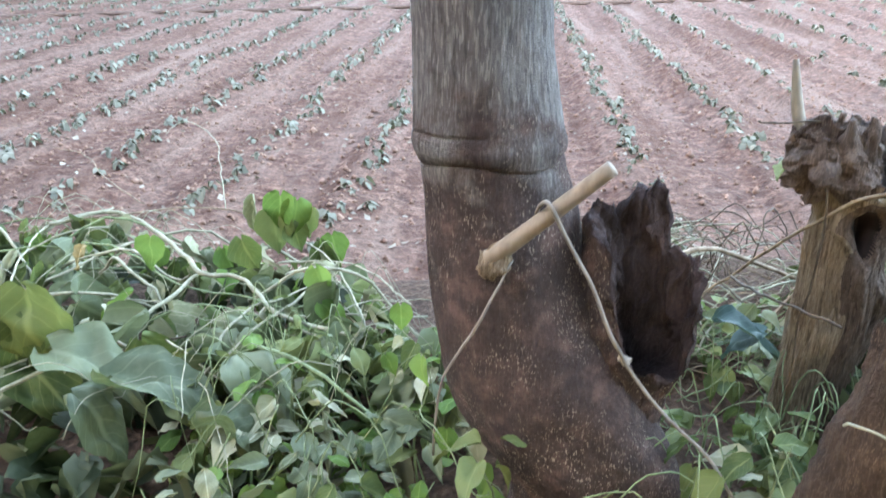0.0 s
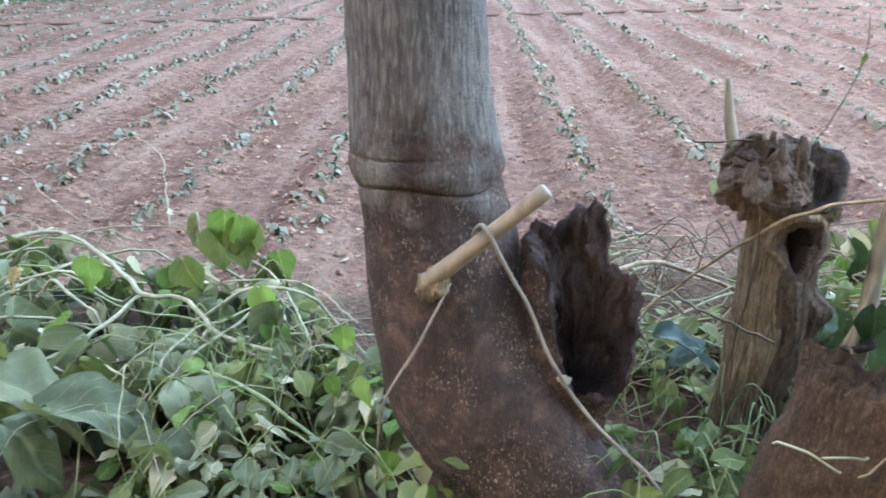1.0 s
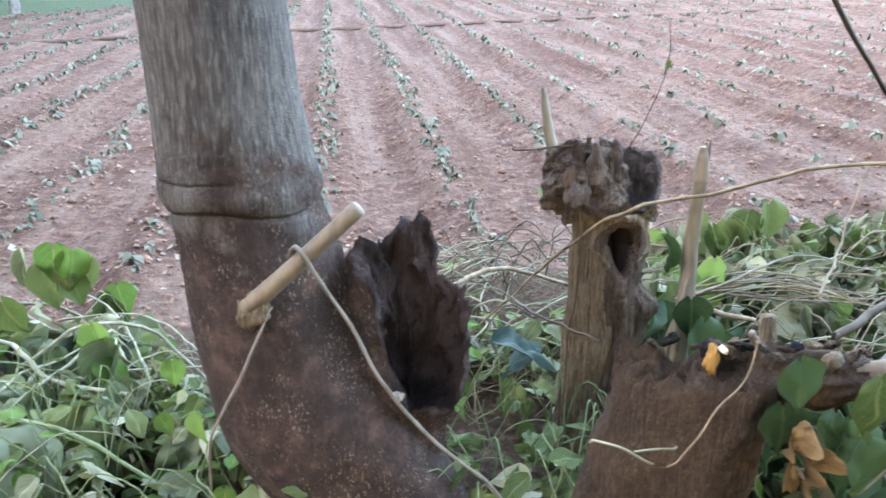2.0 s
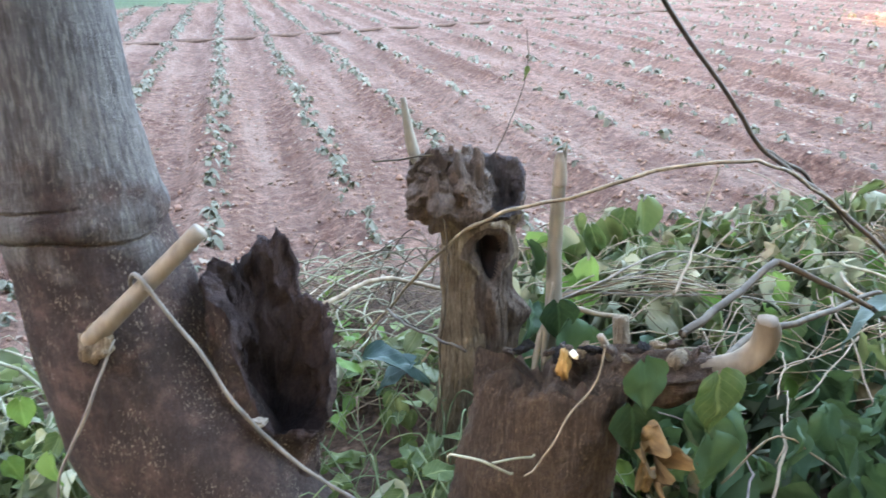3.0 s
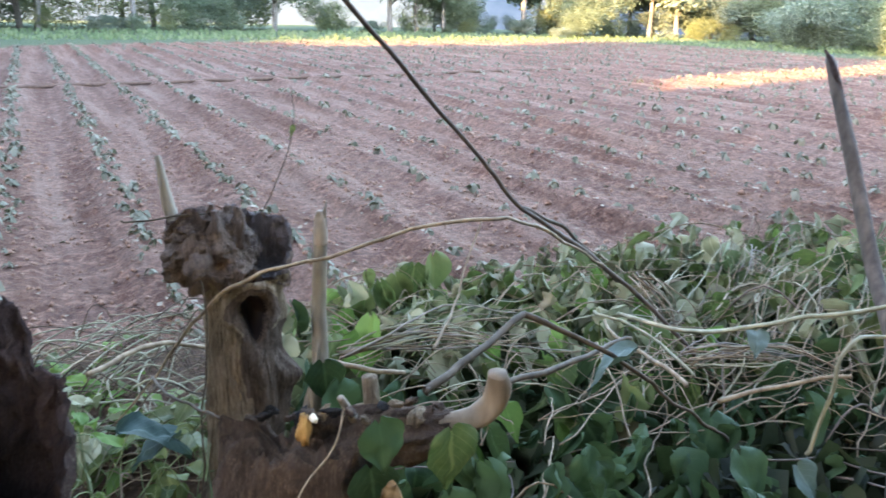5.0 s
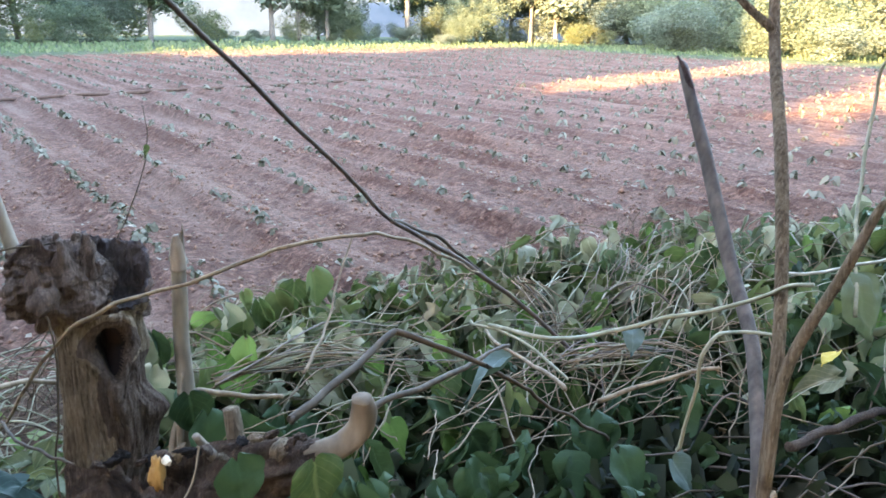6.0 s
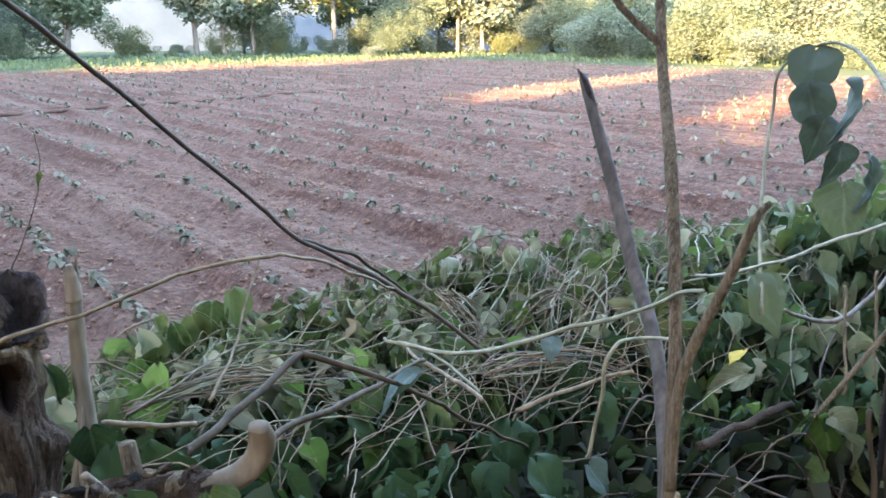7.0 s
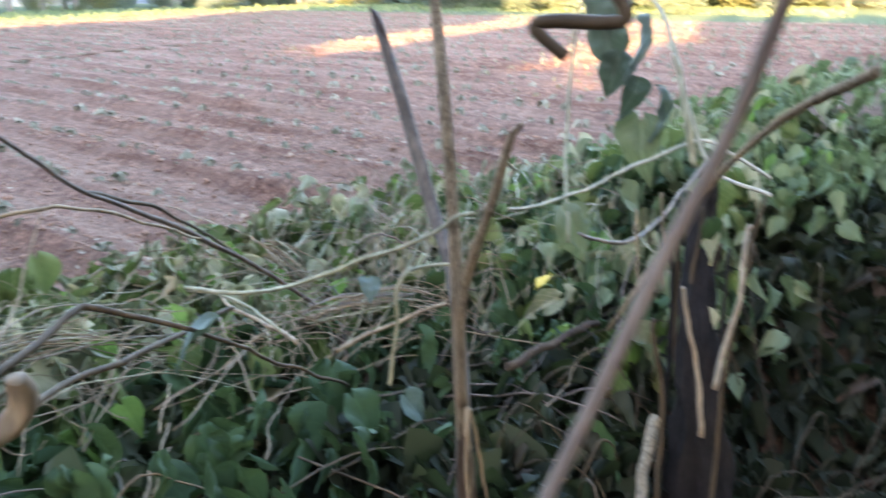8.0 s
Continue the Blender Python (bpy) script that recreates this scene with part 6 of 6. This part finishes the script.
for k in range(7):
    u = 0.45 + 0.55 * rs.random()
    at = (2.70 + 0.28 * u + rs.uniform(-0.09, 0.09), 0.96 + 0.14 * u + rs.uniform(-0.08, 0.02), 0.85 + 0.55 * u)
    one_leaf(at, rs.choice(("flat", "deep", "flat_pale", "wilt")), rs.randrange(4), rs.uniform(90, 220), rs.uniform(-90, -50), rs.uniform(-20, 20), rs.uniform(0.5, 0.9), "green creeper leaf hanging on the rotten stump")

MASS_LIGHT = leaf_mat("creeper_mass", (0.030, 0.045, 0.018), (0.075, 0.100, 0.045), (0.20, 0.22, 0.125), 0.25, island=True)
CREEP = mass_arrays(FLAT, 170)
spread = [moved(rs.choice(CREEP), leaf_pose(rs, x, y, right_top(x, y) + rs.uniform(-0.06, 0.10), (-95, -20), (0.5, 0.9))) for x, y in ((3.0 + 4.6 * rs.random() ** 1.3, rs.uniform(1.0, 2.7)) for _ in range(1300))]
me = mesh_from("leaf_mass", *joined(spread))
me.transform(Matrix.Translation(-shrub.location))
tagged(put("leaf_mass", me, MASS_LIGHT, shrub), kind="stuff")

# unseen thicket added beside the hollow to cut its light
for k, (x, y, s) in enumerate(((3.8, -2.6, 0.5), (5.6, -2.4, 0.6), (2.6, -2.4, 0.5), (4.2, -1.5, 0.7))):
    me = mesh_from("thicket", *make_bush(130 + k, 3.4, 2.2, 4500), smooth=False)
    tagged(put("thicket", me, FOLIAGE, m=turned(rs, (x, y, 0.35), 40 * k, 0, 0, s)), "leafy thicket added out of view to darken the hollow", "thicket")
# clods of tilled soil in the near field
rs = random.Random(73)
OCTA = [(1, 0, 0), (0, 1, 0), (-1, 0, 0), (0, -1, 0), (0, 0, 1), (0, 0, -0.4)]
OCTF = [(0, 1, 4), (1, 2, 4), (2, 3, 4), (3, 0, 4), (1, 0, 5), (2, 1, 5), (3, 2, 5), (0, 3, 5)]
lumps = []
for _ in range(8000):
    y = 4.2 + 11 * rs.random() ** 1.6
    x = rs.uniform(-5, 10)
    r = rs.uniform(0.010, 0.028) * (1.7 if rs.random() < 0.07 else 1)
    o = [rs.uniform(0.6, 1.3) for _ in range(6)]
    lumps.append(moved(([tuple(v * q for v in p) for p, q in zip(OCTA, o)], OCTF), turned(rs, (x, y, ground_z(x, y) + r * 0.2), rs.uniform(0, 360), 0, 0, r)))
tagged(put("soil_clods", mesh_from("soil_clods", *joined(lumps)), CLOD), "small red clods of tilled soil", "soil", kind="stuff")

# pale dry scraps of leaf lying on the soil
rs = random.Random(74)
scraps = []
for _ in range(4200):
    y = 3.9 + 14 * rs.random() ** 1.5
    x = rs.uniform(-6, 12)
    if rs.random() < 0.6:
        x = ROW0 + ROW_GAP * round((x - ROW0) / ROW_GAP) + rs.gauss(0, 0.16)
    s = rs.uniform(0.010, 0.045) * (1.5 if y < 8 and rs.random() < 0.3 else 1)
    scraps.append(moved(([(-0.5, 0, 0), (0, -0.7, 0.12), (0.6, 0, 0), (0.1, 0.8, 0.2)], [(0, 1, 2), (0, 2, 3)]), turned(rs, (x, y, ground_z(x, y) + 0.008), rs.uniform(0, 360), rs.uniform(-30, 30), rs.uniform(-30, 30), s)))
tagged(put("leaf_scraps", mesh_from("leaf_scraps", *joined(scraps), smooth=False), SCRAP), "pale dry leaf scraps littering the tilled soil", "litter", kind="stuff")

# undergrowth beside the path, its leaves coloured nearly black in place of shade
rs = random.Random(58)
LOW_LEAVES = mass_arrays(WILTED, 150)
SHADE_LEAF = leaf_mat("leaf_in_shade", (0.006, 0.008, 0.005), (0.012, 0.017, 0.008), (0.028, 0.028, 0.015), 0.1, island=True, dry=(0.05, 0.028, 0.018))
low = [moved(rs.choice(LOW_LEAVES), leaf_pose(rs, x, y, bank(x, y) + rs.uniform(0.0, 0.20), (-90, 0))) for x, y in ((2.0 + 6.0 * rs.random() ** 1.6, rs.uniform(-0.1, 1.7)) for _ in range(7500)) if straggling(x, y + 0.1, x - 1.9)]
tagged(put("undergrowth", mesh_from("undergrowth", *joined(low)), SHADE_LEAF), "low leafy undergrowth on the bank, shade put into its colour", "undergrowth", kind="stuff")

# tangle of thin strands over the heaps
def strands(name, n, xr, yr, ok, top, radius, material, label, seed, length=(0.3, 1.0), joined_as_one=False, lift=0.05, wander=0.018):
    rs = random.Random(seed)
    tangle = thing(name, (sum(xr) / 2, sum(yr) / 2, 0.8), label, "vine tangle")
    made, out = 0, []
    while made < n:
        x, y = rs.uniform(*xr), rs.uniform(*yr)
        if not ok(x, y):
            continue
        ln = rs.uniform(*length)
        a = rs.gauss(0.2, 0.7)
        bend = rs.uniform(-0.25, 0.25)
        pts = []
        for u in (-0.5, -0.2, 0.1, 0.35, 0.5):
            px = x + math.cos(a) * ln * u - math.sin(a) * bend * ln * (0.25 - u * u) * 2
            py = y + math.sin(a) * ln * u + math.cos(a) * bend * ln * (0.25 - u * u) * 2
            pts.append((px, py, top(px, min(py, 3.3)) + rs.uniform(-0.02, lift) + (lift if abs(u) < 0.3 else 0)))
        r = rs.uniform(*radius)
        me = tube("strand", pts, [r, r * 0.9, r * 0.6], 5, 16, 0, seed=made, wander=wander)
        me.transform(Matrix.Translation(-tangle.location))
        if joined_as_one:
            out.append(([tuple(v.co) for v in me.vertices], [tuple(p.vertices) for p in me.polygons]))
        else:
            put("strand", me, material if not isinstance(material, tuple) else rs.choice(material), tangle)
        made += 1
    if joined_as_one:
        tagged(put("stalk_mass", mesh_from("stalk_mass", *joined(out)), material, tangle), kind="stuff")


strands("vine_tangle", 62, (1.3, 3.8), (1.3, 3.3), lambda x, y: in_right(x, y) and y > 1.85, lambda x, y: right_top(x, y) + 0.03, (0.0015, 0.0036), (VINE_TAN, VINE_PALE, VINE_TAN, VINE_BROWN, VINE_TAN), "tangle of dry and green vines over the leaf heap", 61)
strands("vine_tangle", 48, (2.3, 3.6), (1.5, 2.6), in_right, lambda x, y: right_top(x, y) + 0.03, (0.0012, 0.0027), (VINE_TAN, VINE_PALE, VINE_TAN), "pale dry vine stems tangled over green leaves", 70)
strands("vine_tangle", 26, (1.3, 3.4), (1.1, 1.8), in_right, right_top, (0.0016, 0.0034), (VINE_BROWN, VINE_DARK, VINE_TAN), "few dark dead stems among shaded leaves", 68)
strands("dry_grass_tangle", 100, (1.3, 4.0), (1.2, 3.2), lambda x, y: in_right(x, y) and y > 1.9, lambda x, y: right_top(x, y) + 0.03, (0.0008, 0.0020), VINE_TAN, "loose tangle of dry grass stalks in the heap", 62, (0.15, 0.5), True, 0.07)
strands("dry_straw_mat", 22, (1.45, 2.1), (1.95, 2.4), in_right, lambda x, y: right_top(x, y) + 0.05, (0.0010, 0.0024), VINE_TAN, "mat of thin dry stalks lying flat on the heap", 66, (0.3, 0.7), True, 0.05)
strands("dry_straw_mat", 40, (2.2, 3.2), (1.75, 2.2), in_right, lambda x, y: right_top(x, y) + 0.05, (0.0010, 0.0024), VINE_TAN, "mat of thin dry stalks lying flat on the heap", 69, (0.3, 0.7), True, 0.05)
strands("vine_tangle", 26, (2.9, 4.8), (1.3, 2.2), in_right, lambda x, y: right_top(x, y) + 0.08, (0.0016, 0.0036), (VINE_PALE, VINE_WHITE, VINE_PALE), "pale stems lying over the creeper leaves", 73, (0.15, 0.42), lift=0.03)
strands("vine_tangle", 36, (-2.2, 0.1), (1.9, 3.3), in_left, left_top, (0.003, 0.006), (VINE_PALE, VINE_PALE, VINE_GREEN), "pale smooth vines lying crossed in the leaf heap", 63)
in_mid = lambda x, y: 0.55 < x < 1.5 and 2.2 < y < 3.15
strands("straw_litter", 150, (0.55, 1.5), (2.2, 3.15), in_mid, lambda x, y: bank(x, y) + 0.03, (0.0008, 0.0026), VINE_TAN, "dry straw litter on the bank behind the stumps", 64, (0.15, 0.5), True, 0.03)
strands("straw_litter", 55, (0.6, 1.35), (2.35, 3.3), lambda x, y: True, lambda x, y: bank(x, y) + 0.04, (0.0018, 0.0036), VINE_PALE, "pale dry stalks strewn on the bank behind the stumps", 75, (0.2, 0.6), True, 0.05)
strands("twig_tangle", 40, (0.6, 1.35), (2.3, 3.2), lambda x, y: True, lambda x, y: bank(x, y) + 0.04, (0.0014, 0.0030), VINE_DARK, "dark dead twigs strewn on the bank behind the stumps", 76, (0.12, 0.45), True, 0.08)
strands("grass_tuft", 70, (0.6, 1.3), (1.6, 2.3), lambda x, y: (x - 1.0) ** 2 + (y - 1.54) ** 2 > 0.03, lambda x, y: bank(x, y) + 0.10, (0.001, 0.002), VINE_GREEN, "thin green grass stalks between the stumps", 65, (0.1, 0.3), True, 0.08)
strands("twig_tangle", 60, (2.2, 3.9), (0.3, 1.25), lambda x, y: True, lambda x, y: bank(x, y) + 0.08, (0.0015, 0.004), VINE_DARK, "dark dead twigs in the shaded hollow", 67, (0.2, 0.6), True, 0.12)
strands("dry_grass_tangle", 60, (-1.4, 0.3), (1.7, 3.2), in_left, lambda x, y: left_top(x, y) + 0.02, (0.0007, 0.0016), VINE_PALE, "loose pale grass stalks over the leaf heap", 71, (0.12, 0.45), True, 0.08)
strands("grass_tuft", 30, (-0.3, 0.4), (1.62, 2.3), lambda x, y: (x - 0.5) ** 2 + (y - 1.86) ** 2 > 0.05, lambda x, y: bank(x, y) + 0.12, (0.0008, 0.0018), VINE_GREEN, "thin green grass stalks at the foot of the tree", 72, (0.1, 0.3), True, 0.12)


# bundles of thin cut stems, drawn together at one end
def stem_bundle(root, tip, n, spread, sag, radius, material, label, seed):
    rs = random.Random(seed)
    b = thing("stem_bundle", root, label, "cut stems", "bundles of cut stems on the heaps")
    root, tip = Vector(root), Vector(tip)
    for k in range(n):
        p = root + Vector((rs.gauss(0, 0.012), rs.gauss(0, 0.02), rs.gauss(0, 0.012)))
        q = root.lerp(tip, rs.uniform(0.7, 1.15)) + Vector((rs.gauss(0, spread), rs.gauss(0, spread), rs.gauss(0, spread * 0.6)))
        rise = sag * rs.uniform(0.2, 1.3)
        pts = [p, p.lerp(q, 0.3) + Vector((0, rs.gauss(0, 0.02), rise * 0.8)), p.lerp(q, 0.65) + Vector((rs.gauss(0, 0.02), rs.gauss(0, 0.03), rise)), q]
        r = rs.uniform(*radius)
        put("stem", local(tube("stem", [tuple(v) for v in pts], [r, r * 0.85, r * 0.55], 6, 20, 0.05, seed=seed + k, wander=0.014), b), rs.choice(material), b)


DRY = (VINE_TAN, VINE_PALE, VINE_TAN, VINE_GREY)
stem_bundle((1.40, 2.32, 1.06), (1.95, 2.24, 1.06), 17, 0.050, 0.05, (0.0018, 0.0038), DRY, "bundle of dry tan stems lying on the leaf heap", 510)
stem_bundle((2.58, 2.52, 1.06), (2.66, 2.38, 0.86), 13, 0.050, 0.05, (0.0020, 0.0040), DRY, "drooping fan of dry cut stems on the leaf heap", 540)
stem_bundle((2.30, 1.98, 1.02), (2.78, 1.86, 0.96), 16, 0.055, 0.05, (0.0016, 0.0034), DRY, "bundle of dry tan stems lying on the leaf heap", 570)
stem_bundle((3.25, 2.60, 1.05), (3.05, 2.45, 0.92), 11, 0.055, 0.06, (0.0018, 0.0036), DRY, "drooping fan of dry cut stems on the leaf heap", 600)
